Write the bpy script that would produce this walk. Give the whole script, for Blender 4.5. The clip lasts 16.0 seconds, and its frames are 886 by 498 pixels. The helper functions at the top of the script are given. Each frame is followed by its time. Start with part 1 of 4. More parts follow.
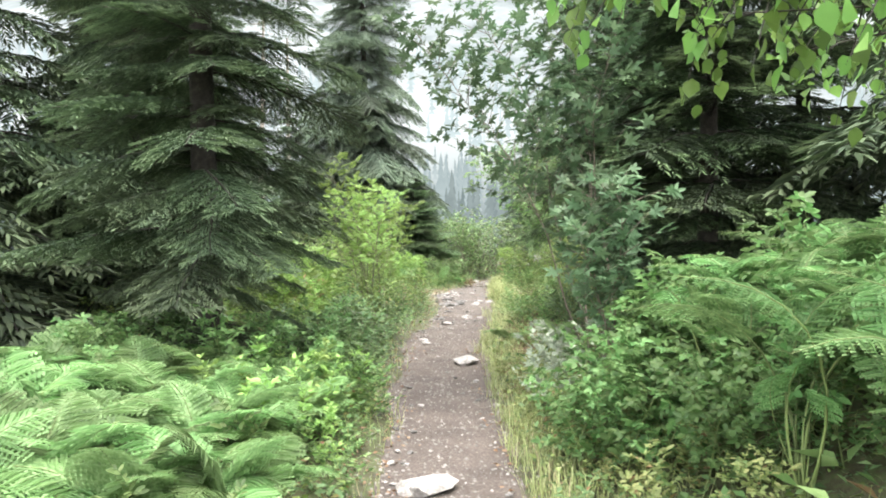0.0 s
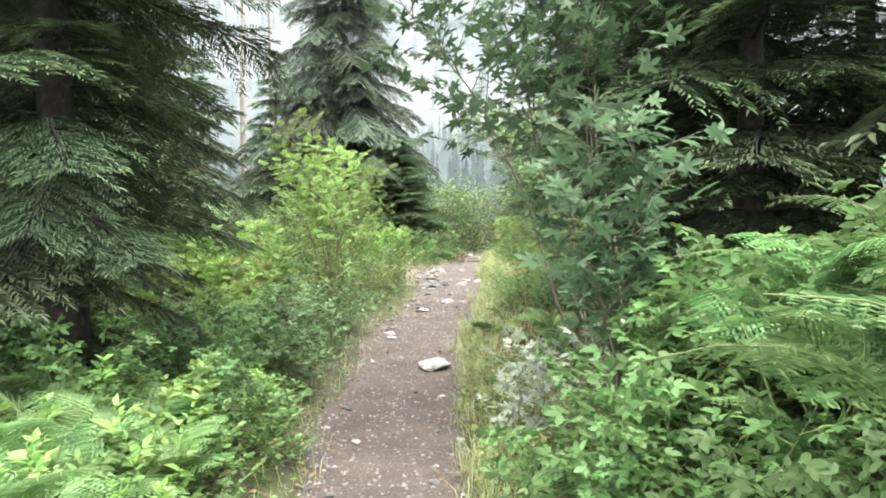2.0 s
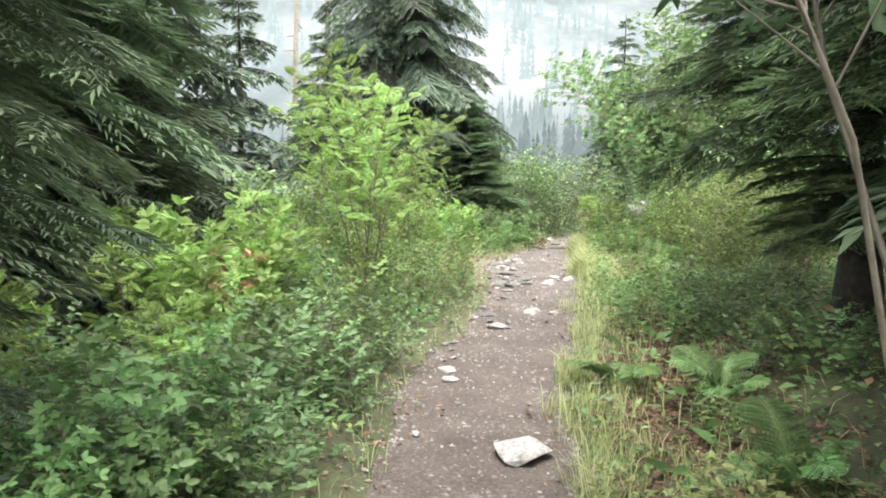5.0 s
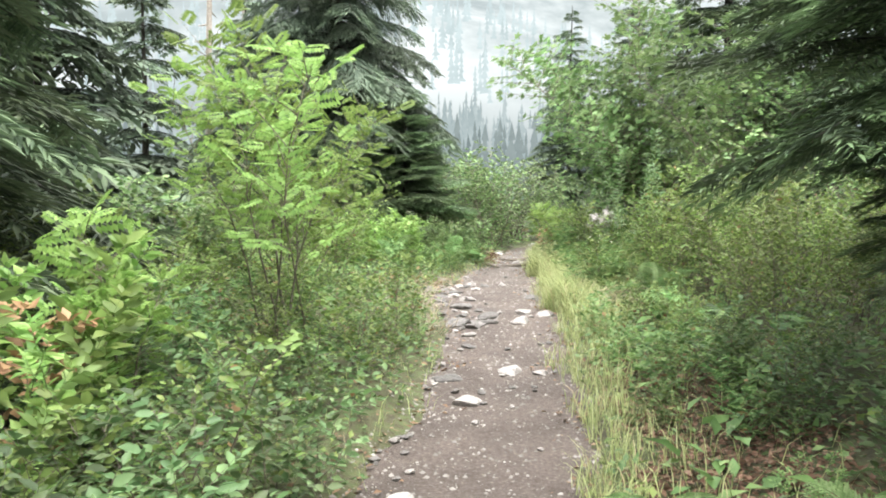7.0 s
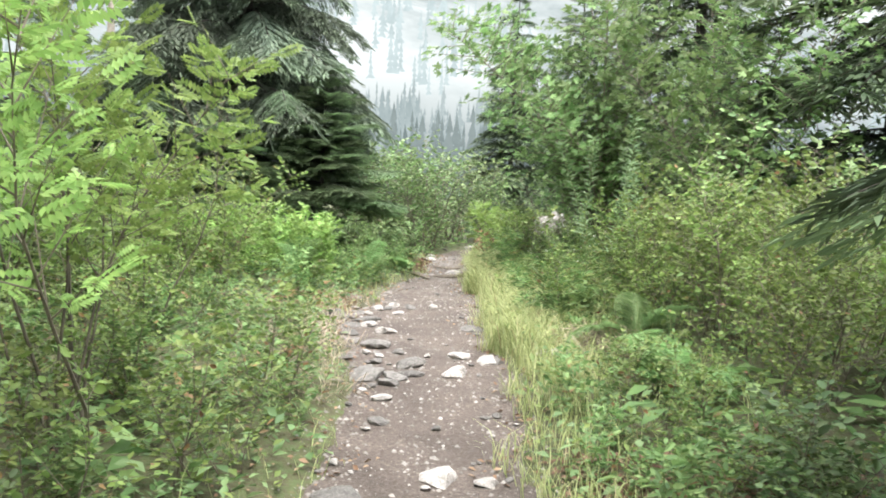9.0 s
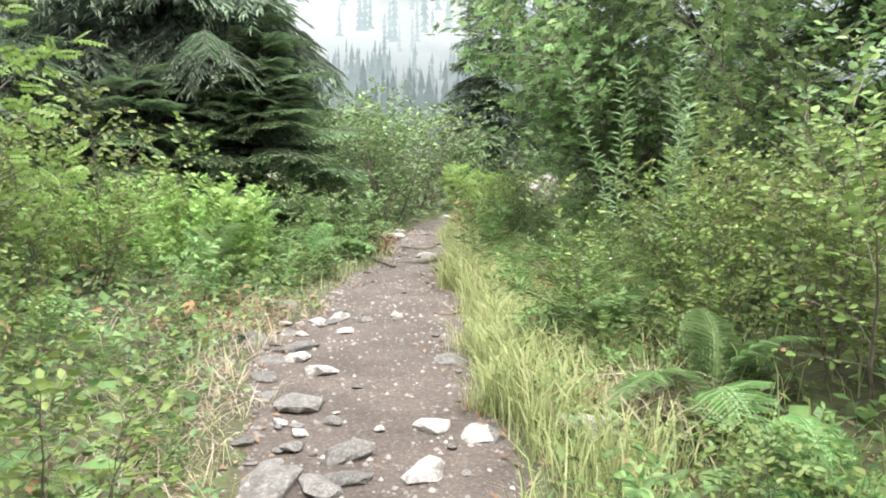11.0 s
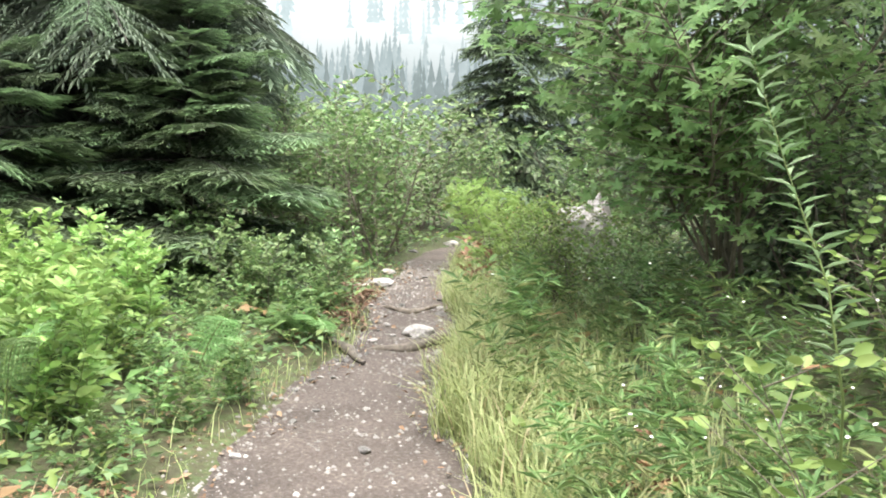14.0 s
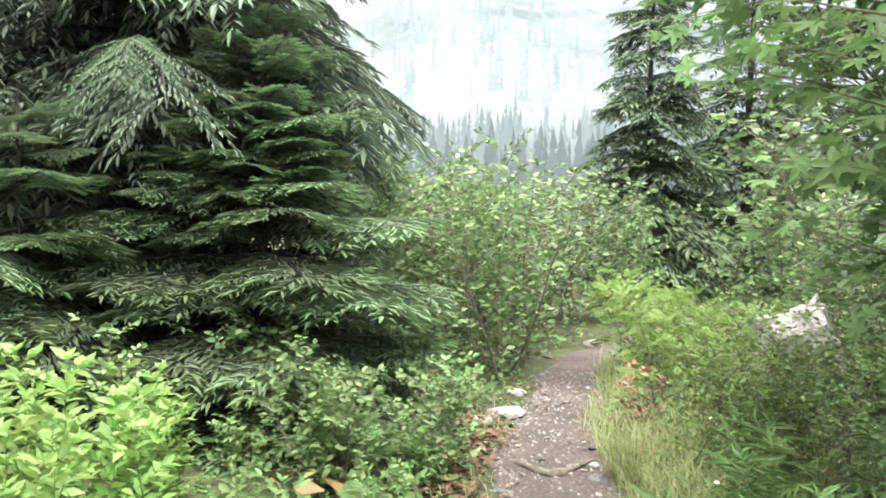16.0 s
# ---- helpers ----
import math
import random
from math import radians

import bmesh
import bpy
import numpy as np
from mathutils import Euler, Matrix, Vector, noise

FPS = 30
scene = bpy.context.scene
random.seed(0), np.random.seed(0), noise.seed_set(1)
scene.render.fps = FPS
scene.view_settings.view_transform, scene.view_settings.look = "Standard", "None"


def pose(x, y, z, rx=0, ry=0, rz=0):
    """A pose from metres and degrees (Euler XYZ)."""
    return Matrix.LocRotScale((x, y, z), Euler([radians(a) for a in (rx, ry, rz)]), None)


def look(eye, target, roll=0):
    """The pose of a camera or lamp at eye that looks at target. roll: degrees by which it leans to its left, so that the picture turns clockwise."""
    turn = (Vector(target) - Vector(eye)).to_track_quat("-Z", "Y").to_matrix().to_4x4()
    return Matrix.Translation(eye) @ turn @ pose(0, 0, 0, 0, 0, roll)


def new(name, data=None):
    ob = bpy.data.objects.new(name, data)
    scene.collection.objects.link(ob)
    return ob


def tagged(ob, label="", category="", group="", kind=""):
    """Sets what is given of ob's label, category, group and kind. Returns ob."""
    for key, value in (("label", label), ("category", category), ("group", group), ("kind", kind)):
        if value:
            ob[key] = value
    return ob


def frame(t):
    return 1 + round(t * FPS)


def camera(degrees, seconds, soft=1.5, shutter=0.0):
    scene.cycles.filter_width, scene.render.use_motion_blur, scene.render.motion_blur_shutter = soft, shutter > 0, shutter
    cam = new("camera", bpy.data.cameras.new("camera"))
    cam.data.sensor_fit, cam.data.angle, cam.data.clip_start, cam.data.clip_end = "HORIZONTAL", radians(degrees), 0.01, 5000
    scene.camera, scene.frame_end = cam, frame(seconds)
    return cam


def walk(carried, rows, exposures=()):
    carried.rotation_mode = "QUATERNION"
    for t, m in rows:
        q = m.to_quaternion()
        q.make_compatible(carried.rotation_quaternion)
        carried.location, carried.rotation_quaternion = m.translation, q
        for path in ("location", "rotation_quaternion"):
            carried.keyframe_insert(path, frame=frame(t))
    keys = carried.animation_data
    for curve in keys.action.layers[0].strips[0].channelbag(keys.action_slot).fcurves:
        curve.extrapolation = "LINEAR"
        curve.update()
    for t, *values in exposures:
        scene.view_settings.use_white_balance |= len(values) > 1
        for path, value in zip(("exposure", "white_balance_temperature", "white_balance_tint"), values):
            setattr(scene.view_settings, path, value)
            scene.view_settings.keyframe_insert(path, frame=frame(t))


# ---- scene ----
cam = camera(56.6, 16.0, soft=1.9)
METRES, EYE, TILT, LEAN, TURN = 18.0, 1.55, 0.0, 0.0, 0.0
ROWS = [
    (0.0, 0.0, 0.0, 0.0, 0.0, 0.0, 0.0),
    (0.5, 0.0035, 0.0285, -0.0004, -4.01, 1.16, -0.27),
    (1.0, 0.014, 0.0608, -0.0027, -8.11, 3.08, 1.27),
    (1.5, 0.0202, 0.0904, -0.0015, -3.55, 2.25, 1.14),
    (2.0, 0.0242, 0.1204, 0.0021, 0.47, -2.14, 0.57),
    (2.5, 0.0271, 0.1527, -0.0001, 3.05, -1.12, 1.26),
    (3.0, 0.0251, 0.1837, -0.0015, 7.49, -3.93, 1.48),
    (3.5, 0.0234, 0.2154, 0.0019, 6.44, -2.66, 0.77),
    (6.0, 0.002, 0.3711, 0.0003, 4.61, -4.38, -1.01),
    (6.5, -0.0026, 0.4041, 0.0035, 2.95, -4.35, -0.96),
    (7.0, -0.0043, 0.4386, 0.0052, 0.22, -3.41, -0.3),
    (7.5, -0.0091, 0.4722, 0.0037, -0.74, -4.66, -1.88),
    (8.0, -0.0049, 0.4996, 0.0045, -2.99, -6.39, -3.34),
    (8.5, 0.0006, 0.5298, 0.0078, -3.71, -3.56, -2.92),
    (11.0, 0.0192, 0.6927, 0.011, -6.02, -6.65, -1.02),
    (11.5, 0.0246, 0.7224, 0.0161, -4.99, -6.1, -0.25),
    (12.0, 0.0287, 0.7535, 0.0196, -6.55, -5.53, -1.61),
    (12.5, 0.0356, 0.7873, 0.0186, -8.49, -6.13, -1.52),
    (13.0, 0.0386, 0.8121, 0.0212, -9.57, -4.7, -0.79),
    (13.5, 0.0393, 0.8428, 0.0256, -7.36, -6.89, -1.18),
    (14.0, 0.0416, 0.8743, 0.0221, -5.26, -7.12, -1.38),
    (14.5, 0.0397, 0.9042, 0.0271, -1.15, -7.05, -0.92),
    (15.0, 0.0352, 0.9327, 0.0299, -3.62, -4.48, -1.06),
    (15.5, 0.0388, 0.9614, 0.0292, -1.98, -2.95, -0.74),
    (16.0, 0.041, 0.9854, 0.0296, 3.1, -2.64, -0.49),
]
walk(cam, [(t, pose(0, 0, EYE, TILT, LEAN, TURN) @ pose(METRES * x, METRES * y, METRES * z, 90 + pitch, roll, yaw)) for t, x, y, z, yaw, pitch, roll in ROWS],
     exposures=[(0.0, 1.62), (3.5, 1.66), (6.0, 1.56), (11.5, 1.5), (13.0, 1.6), (14.5, 1.7), (16.0, 1.76)])

# ---- world, sun ----
world = bpy.data.worlds.new("world")
scene.world = world
world.use_nodes = True
wn, wl = world.node_tree.nodes, world.node_tree.links
wn.clear()
sky = wn.new("ShaderNodeTexSky")
sky.sky_type, sky.sun_disc = "NISHITA", False
sky.sun_elevation, sky.sun_rotation = radians(75), radians(203)
sky.dust_density, sky.air_density = 6.0, 1.0
cloud = wn.new("ShaderNodeMix")
cloud.data_type = "RGBA"
cloud.inputs[0].default_value = 0.8
cloud.inputs[7].default_value = (10.4, 10.7, 10.95, 1)
bgn = wn.new("ShaderNodeBackground")
bgn.inputs[1].default_value = 0.15
wout = wn.new("ShaderNodeOutputWorld")
wl.new(sky.outputs[0], cloud.inputs[6])
wl.new(cloud.outputs[2], bgn.inputs[0])
wl.new(bgn.outputs[0], wout.inputs[0])

sun_data = bpy.data.lights.new("sun", "SUN")
sun_data.energy, sun_data.angle, sun_data.color = 2.4, radians(40), (1.0, 0.97, 0.91)
sun = new("sun", sun_data)
sun.matrix_world = look((2.5, 10, 25), (0, 16, 0))


# ---- materials ----
def nodes_of(name):
    m = bpy.data.materials.new(name)
    m.use_nodes = True
    t = m.node_tree
    t.nodes.clear()
    return m, t.nodes, t.links


def noise_node(n, l, scale, detail=4.0, coord="Object", rough=0.6):
    co = n.new("ShaderNodeTexCoord")
    tx = n.new("ShaderNodeTexNoise")
    tx.inputs["Scale"].default_value = scale
    tx.inputs["Detail"].default_value = detail
    tx.inputs["Roughness"].default_value = rough
    l.new(co.outputs[coord], tx.inputs["Vector"])
    return tx


def ramp_node(n, l, src, stops):
    r = n.new("ShaderNodeValToRGB")
    while len(r.color_ramp.elements) < len(stops):
        r.color_ramp.elements.new(0.5)
    for e, (p, c) in zip(r.color_ramp.elements, stops):
        e.position, e.color = p, (*c, 1)
    l.new(src, r.inputs[0])
    return r


def leaf_material(name, dark, mid, light, rough=0.5, through_light=0.35, dead=None, dead_share=0.03):
    """Leaves: every blade its own shade, every plant its own tint, light passing through."""
    m, n, l = nodes_of(name)
    geo = n.new("ShaderNodeNewGeometry")
    info = n.new("ShaderNodeObjectInfo")
    blend = lambda a, b, k: tuple(p + (q - p) * k for p, q in zip(a, b))
    dark, light = blend(dark, mid, 0.3), blend(light, mid, 0.35)
    stops = [(0.0, dark), (0.5, mid), (0.93, light)]
    if dead:
        stops += [(1.0 - dead_share, light), (1.0 - dead_share * 0.6, dead)]
    r = ramp_node(n, l, geo.outputs["Random Per Island"], stops)
    hsv = n.new("ShaderNodeHueSaturation")
    mp = n.new("ShaderNodeMapRange")
    mp.inputs[3].default_value, mp.inputs[4].default_value = 0.62, 1.34
    l.new(info.outputs["Random"], mp.inputs[0])
    l.new(mp.outputs[0], hsv.inputs["Value"])
    mh = n.new("ShaderNodeMapRange")
    mh.inputs[3].default_value, mh.inputs[4].default_value = 0.48, 0.512
    l.new(info.outputs["Random"], mh.inputs[0])
    l.new(mh.outputs[0], hsv.inputs["Hue"])
    hsv.inputs["Saturation"].default_value = 0.86
    l.new(r.outputs[0], hsv.inputs["Color"])
    tx = noise_node(n, l, 9.0)
    ov = n.new("ShaderNodeMix")
    ov.data_type, ov.blend_type = "RGBA", "MULTIPLY"
    ov.inputs[0].default_value = 0.45
    l.new(hsv.outputs[0], ov.inputs[6])
    rr = ramp_node(n, l, tx.outputs[0], [(0.3, (0.5, 0.5, 0.5)), (0.7, (1.15, 1.15, 1.1))])
    l.new(rr.outputs[0], ov.inputs[7])
    p = n.new("ShaderNodeBsdfPrincipled")
    p.inputs["Roughness"].default_value = rough
    p.inputs["Specular IOR Level"].default_value = 0.28
    l.new(ov.outputs[2], p.inputs["Base Color"])
    tr = n.new("ShaderNodeBsdfTranslucent")
    l.new(ov.outputs[2], tr.inputs["Color"])
    mix = n.new("ShaderNodeMixShader")
    mix.inputs[0].default_value = through_light
    l.new(p.outputs[0], mix.inputs[1])
    l.new(tr.outputs[0], mix.inputs[2])
    o = n.new("ShaderNodeOutputMaterial")
    l.new(mix.outputs[0], o.inputs[0])
    return m


def solid_material(name, stops, scale, rough=0.85, bump=0.3, bump_scale=40.0, vary=0.25, coarse=None):
    """Bark, stone, soil: noise at two scales, with relief."""
    m, n, l = nodes_of(name)
    tx = noise_node(n, l, scale, 6.0)
    r = ramp_node(n, l, tx.outputs[0], stops)
    big = noise_node(n, l, coarse or scale * 0.13, 3.0)
    ov = n.new("ShaderNodeMix")
    ov.data_type, ov.blend_type = "RGBA", "MULTIPLY"
    ov.inputs[0].default_value = 0.7
    rb = ramp_node(n, l, big.outputs[0], [(0.35, (0.6, 0.58, 0.56)), (0.65, (1.15, 1.12, 1.1))])
    l.new(r.outputs[0], ov.inputs[6])
    l.new(rb.outputs[0], ov.inputs[7])
    info = n.new("ShaderNodeObjectInfo")
    hsv = n.new("ShaderNodeHueSaturation")
    mp = n.new("ShaderNodeMapRange")
    mp.inputs[3].default_value, mp.inputs[4].default_value = 1 - vary, 1 + vary
    l.new(info.outputs["Random"], mp.inputs[0])
    l.new(mp.outputs[0], hsv.inputs["Value"])
    l.new(ov.outputs[2], hsv.inputs["Color"])
    p = n.new("ShaderNodeBsdfPrincipled")
    p.inputs["Roughness"].default_value = rough
    l.new(hsv.outputs[0], p.inputs["Base Color"])
    fine = noise_node(n, l, bump_scale, 5.0)
    b = n.new("ShaderNodeBump")
    b.inputs["Strength"].default_value, b.inputs["Distance"].default_value = bump, 0.02
    l.new(fine.outputs[0], b.inputs["Height"])
    l.new(b.outputs[0], p.inputs["Normal"])
    o = n.new("ShaderNodeOutputMaterial")
    l.new(p.outputs[0], o.inputs[0])
    return m


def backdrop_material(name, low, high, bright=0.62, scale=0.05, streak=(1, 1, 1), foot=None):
    """Distance beyond fifty metres: fog painted into a glowing colour, as a plain backdrop."""
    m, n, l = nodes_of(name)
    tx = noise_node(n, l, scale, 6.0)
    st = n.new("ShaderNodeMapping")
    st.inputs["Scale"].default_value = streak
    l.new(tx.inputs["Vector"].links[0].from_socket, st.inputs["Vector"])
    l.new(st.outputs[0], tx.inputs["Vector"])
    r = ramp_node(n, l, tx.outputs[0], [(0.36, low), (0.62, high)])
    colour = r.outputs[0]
    # painted fog: blends from the foot colour to the ramp with height
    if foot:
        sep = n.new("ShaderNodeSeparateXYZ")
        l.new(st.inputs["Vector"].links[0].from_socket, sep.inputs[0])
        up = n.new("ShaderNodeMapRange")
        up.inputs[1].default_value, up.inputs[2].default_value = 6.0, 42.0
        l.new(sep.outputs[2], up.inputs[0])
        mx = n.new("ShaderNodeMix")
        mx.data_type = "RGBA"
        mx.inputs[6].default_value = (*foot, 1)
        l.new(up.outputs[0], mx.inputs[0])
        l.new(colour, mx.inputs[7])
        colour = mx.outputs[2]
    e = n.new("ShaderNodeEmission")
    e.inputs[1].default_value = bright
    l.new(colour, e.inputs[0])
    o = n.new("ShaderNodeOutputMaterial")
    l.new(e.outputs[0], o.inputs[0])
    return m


MAT = dict(
    needle=leaf_material("needle", (0.036, 0.062, 0.035), (0.07, 0.11, 0.054), (0.13, 0.19, 0.085), 0.6, 0.2),
    needle_fir=leaf_material("needle_fir", (0.07, 0.115, 0.062), (0.12, 0.18, 0.09), (0.19, 0.265, 0.125), 0.55, 0.25),
    # grey-green needles, paled further so the colour carries the distance haze
    needle_hazed=leaf_material("needle_hazed", (0.08, 0.115, 0.08), (0.125, 0.17, 0.115), (0.19, 0.245, 0.16), 0.65, 0.25),
    needle_fresh=leaf_material("needle_fresh", (0.08, 0.15, 0.075), (0.13, 0.23, 0.11), (0.2, 0.32, 0.16), 0.55, 0.25),
    needle_tip=leaf_material("needle_tip", (0.075, 0.115, 0.055), (0.115, 0.17, 0.08), (0.17, 0.24, 0.115), 0.55, 0.25),
    fir_tip=leaf_material("fir_tip", (0.1, 0.175, 0.07), (0.15, 0.25, 0.1), (0.22, 0.34, 0.145), 0.5, 0.28),
    # shoot tips of the same trees, haze paled into them too
    hazed_tip=leaf_material("hazed_tip", (0.11, 0.165, 0.1), (0.16, 0.225, 0.14), (0.22, 0.3, 0.18), 0.6, 0.28),
    fern=leaf_material("fern_leaf", (0.11, 0.24, 0.055), (0.215, 0.395, 0.125), (0.36, 0.54, 0.225), 0.5, 0.42),
    bracken=leaf_material("bracken_leaf", (0.065, 0.165, 0.04), (0.15, 0.31, 0.085), (0.28, 0.46, 0.17), 0.5, 0.4),
    maple=leaf_material("maple_leaf", (0.065, 0.14, 0.06), (0.11, 0.21, 0.095), (0.2, 0.31, 0.155), 0.42, 0.4),
    birch=leaf_material("birch_leaf", (0.07, 0.17, 0.02), (0.14, 0.29, 0.035), (0.28, 0.46, 0.07), 0.4, 0.5),
    maple_green=leaf_material("maple_green_leaf", (0.075, 0.16, 0.04), (0.15, 0.275, 0.07), (0.29, 0.44, 0.15), 0.42, 0.45),
    alder_dark=leaf_material("alder_dark_leaf", (0.055, 0.12, 0.035), (0.12, 0.225, 0.07), (0.25, 0.375, 0.14), 0.42, 0.35),
    thimble=leaf_material("thimble_leaf", (0.055, 0.15, 0.035), (0.115, 0.255, 0.06), (0.21, 0.37, 0.11), 0.5, 0.4),
    lime=leaf_material("lime_leaf", (0.13, 0.25, 0.035), (0.21, 0.355, 0.055), (0.33, 0.48, 0.1), 0.5, 0.45),
    huckle=leaf_material("huckleberry_leaf", (0.07, 0.13, 0.022), (0.17, 0.265, 0.045), (0.32, 0.42, 0.095), 0.5, 0.35, (0.3, 0.16, 0.06), 0.03),
    bright=leaf_material("bright_leaf", (0.13, 0.28, 0.05), (0.24, 0.42, 0.075), (0.42, 0.6, 0.14), 0.45, 0.4),
    alder=leaf_material("alder_leaf", (0.06, 0.13, 0.04), (0.17, 0.295, 0.085), (0.36, 0.5, 0.18), 0.45, 0.3),
    herb=leaf_material("herb_leaf", (0.045, 0.11, 0.028), (0.14, 0.26, 0.06), (0.33, 0.46, 0.15), 0.5, 0.35, (0.3, 0.17, 0.07), 0.08),
    yellowing=leaf_material("yellowing_leaf", (0.12, 0.17, 0.045), (0.25, 0.3, 0.085), (0.42, 0.42, 0.15), 0.55, 0.35, (0.34, 0.2, 0.09), 0.16),
    pale=leaf_material("pale_leaf", (0.22, 0.28, 0.2), (0.34, 0.4, 0.29), (0.5, 0.53, 0.42), 0.6, 0.25),
    willow=leaf_material("willowherb_leaf", (0.13, 0.25, 0.1), (0.22, 0.36, 0.16), (0.36, 0.5, 0.27), 0.45, 0.35),
    grass=leaf_material("grass_blade", (0.2, 0.27, 0.08), (0.37, 0.43, 0.15), (0.54, 0.56, 0.27), 0.5, 0.4, (0.5, 0.4, 0.22), 0.07),
    dry=leaf_material("dry_leaf", (0.16, 0.09, 0.045), (0.27, 0.16, 0.08), (0.42, 0.3, 0.17), 0.8, 0.1),
    straw=leaf_material("straw_blade", (0.3, 0.24, 0.15), (0.45, 0.37, 0.25), (0.6, 0.52, 0.38), 0.7, 0.15),
    rust=leaf_material("rust_leaf", (0.2, 0.1, 0.05), (0.34, 0.18, 0.08), (0.46, 0.3, 0.16), 0.7, 0.2),
    flower=leaf_material("white_petal", (0.7, 0.7, 0.62), (0.78, 0.78, 0.7), (0.82, 0.82, 0.76), 0.6, 0.2),
    bark=solid_material("bark", [(0.3, (0.022, 0.019, 0.017)), (0.55, (0.05, 0.043, 0.037)), (0.75, (0.11, 0.1, 0.085))], 18.0, 0.9, 0.7, 55.0),
    stem=solid_material("stem_bark", [(0.3, (0.09, 0.075, 0.055)), (0.7, (0.22, 0.19, 0.15))], 30.0, 0.75, 0.3, 90.0),
    pale_stem=solid_material("pale_stem_bark", [(0.3, (0.2, 0.17, 0.14)), (0.7, (0.38, 0.34, 0.29))], 25.0, 0.7, 0.3, 90.0),
    green_stem=solid_material("green_stem", [(0.3, (0.12, 0.17, 0.05)), (0.7, (0.2, 0.26, 0.09))], 30.0, 0.6, 0.1, 90.0),
    soil=solid_material("trail_soil", [(0.28, (0.075, 0.058, 0.05)), (0.5, (0.115, 0.093, 0.082)), (0.62, (0.15, 0.122, 0.106)), (0.74, (0.27, 0.24, 0.215))], 48.0, 0.95, 1.0, 85.0, 0.0, 2.2),
    ground=solid_material("forest_soil", [(0.3, (0.045, 0.04, 0.024)), (0.48, (0.075, 0.075, 0.035)), (0.58, (0.07, 0.1, 0.035)), (0.72, (0.14, 0.11, 0.06))], 14.0, 0.95, 0.8, 50.0, 0.0, 0.8),
    stone=solid_material("stone", [(0.3, (0.09, 0.084, 0.08)), (0.52, (0.15, 0.142, 0.135)), (0.72, (0.27, 0.26, 0.25))], 20.0, 0.8, 0.4, 60.0, 0.25),
    white_stone=solid_material("white_stone", [(0.3, (0.24, 0.225, 0.215)), (0.52, (0.37, 0.35, 0.335)), (0.72, (0.56, 0.54, 0.52))], 18.0, 0.75, 0.4, 60.0, 0.08),
    gravel=solid_material("gravel", [(0.3, (0.13, 0.12, 0.11)), (0.55, (0.25, 0.235, 0.22)), (0.75, (0.5, 0.48, 0.46))], 7.0, 0.85, 0.2, 80.0, 0.0),
    root=solid_material("root_wood", [(0.3, (0.09, 0.075, 0.06)), (0.6, (0.2, 0.17, 0.14)), (0.8, (0.33, 0.29, 0.25))], 22.0, 0.8, 0.6, 60.0),
    # self-lit greys, paler layer by layer: the haze is in the colour
    far_near=backdrop_material("painted_fog_near", (0.14, 0.175, 0.175), (0.21, 0.25, 0.25), 0.6, 0.15),
    far_mid=backdrop_material("painted_fog_mid", (0.23, 0.28, 0.285), (0.33, 0.385, 0.39), 0.6, 0.1),
    far_high=backdrop_material("painted_fog_high", (0.36, 0.43, 0.44), (0.46, 0.54, 0.55), 0.58, 0.1),
    # the slope glows and pales upward, fog put into its colour
    far_hill=backdrop_material("painted_fog_hill", (0.46, 0.53, 0.54), (0.86, 0.92, 0.92), 0.43, 0.02, (1.0, 0.25, 1.0), (0.29, 0.345, 0.35)),
)


# ---- mesh tools ----
def mesh_of(name, pieces, materials, smooth=False):
    """One mesh from pieces: (verts (n,3), faces (m,k)[, material slot])."""
    me = bpy.data.meshes.new(name)
    off, vs, loops, starts, counts, slots = 0, [], [], [], [], []
    at = 0
    for pc in pieces:
        v, f = np.asarray(pc[0], float), np.asarray(pc[1], int)
        if not len(f):
            continue
        vs.append(v)
        loops.append((f + off).ravel())
        starts.append(at + np.arange(len(f)) * f.shape[1])
        counts.append(np.full(len(f), f.shape[1]))
        slots.append(np.full(len(f), pc[2] if len(pc) > 2 else 0))
        at += f.size
        off += len(v)
    v = np.concatenate(vs)
    lo, st, ct, sl = (np.concatenate(a).astype(np.int32) for a in (loops, starts, counts, slots))
    me.vertices.add(len(v))
    me.vertices.foreach_set("co", v.astype(np.float32).ravel())
    me.loops.add(len(lo))
    me.loops.foreach_set("vertex_index", lo)
    me.polygons.add(len(st))
    me.polygons.foreach_set("loop_start", st)
    me.polygons.foreach_set("loop_total", ct)
    me.polygons.foreach_set("material_index", sl)
    if smooth:
        me.polygons.foreach_set("use_smooth", np.ones(len(st), bool))
    for m in materials:
        me.materials.append(m)
    me.update(calc_edges=True)
    me.validate()
    return me


def unit(a):
    return a / np.maximum(np.linalg.norm(a, axis=-1, keepdims=True), 1e-9)


def strew(template, P, D, N, S, W=None):
    """Copies of a leaf (along y, facing z) at P, pointing along D, facing N, of length S and width factor W."""
    tv, tf = template
    P, D, N = np.atleast_2d(P), unit(np.atleast_2d(D)), np.atleast_2d(N)
    S = np.broadcast_to(np.asarray(S, float), (len(P),))
    W = S if W is None else S * W
    X = unit(np.cross(D, N))
    Z = np.cross(X, D)
    v = (P[:, None, :] + tv[None, :, 0, None] * (X * W[:, None])[:, None, :]
         + tv[None, :, 1, None] * (D * S[:, None])[:, None, :] + tv[None, :, 2, None] * (Z * S[:, None])[:, None, :])
    k = len(tv)
    f = tf[None] + (np.arange(len(P)) * k)[:, None, None]
    return v.reshape(-1, 3), f.reshape(-1, tf.shape[1])


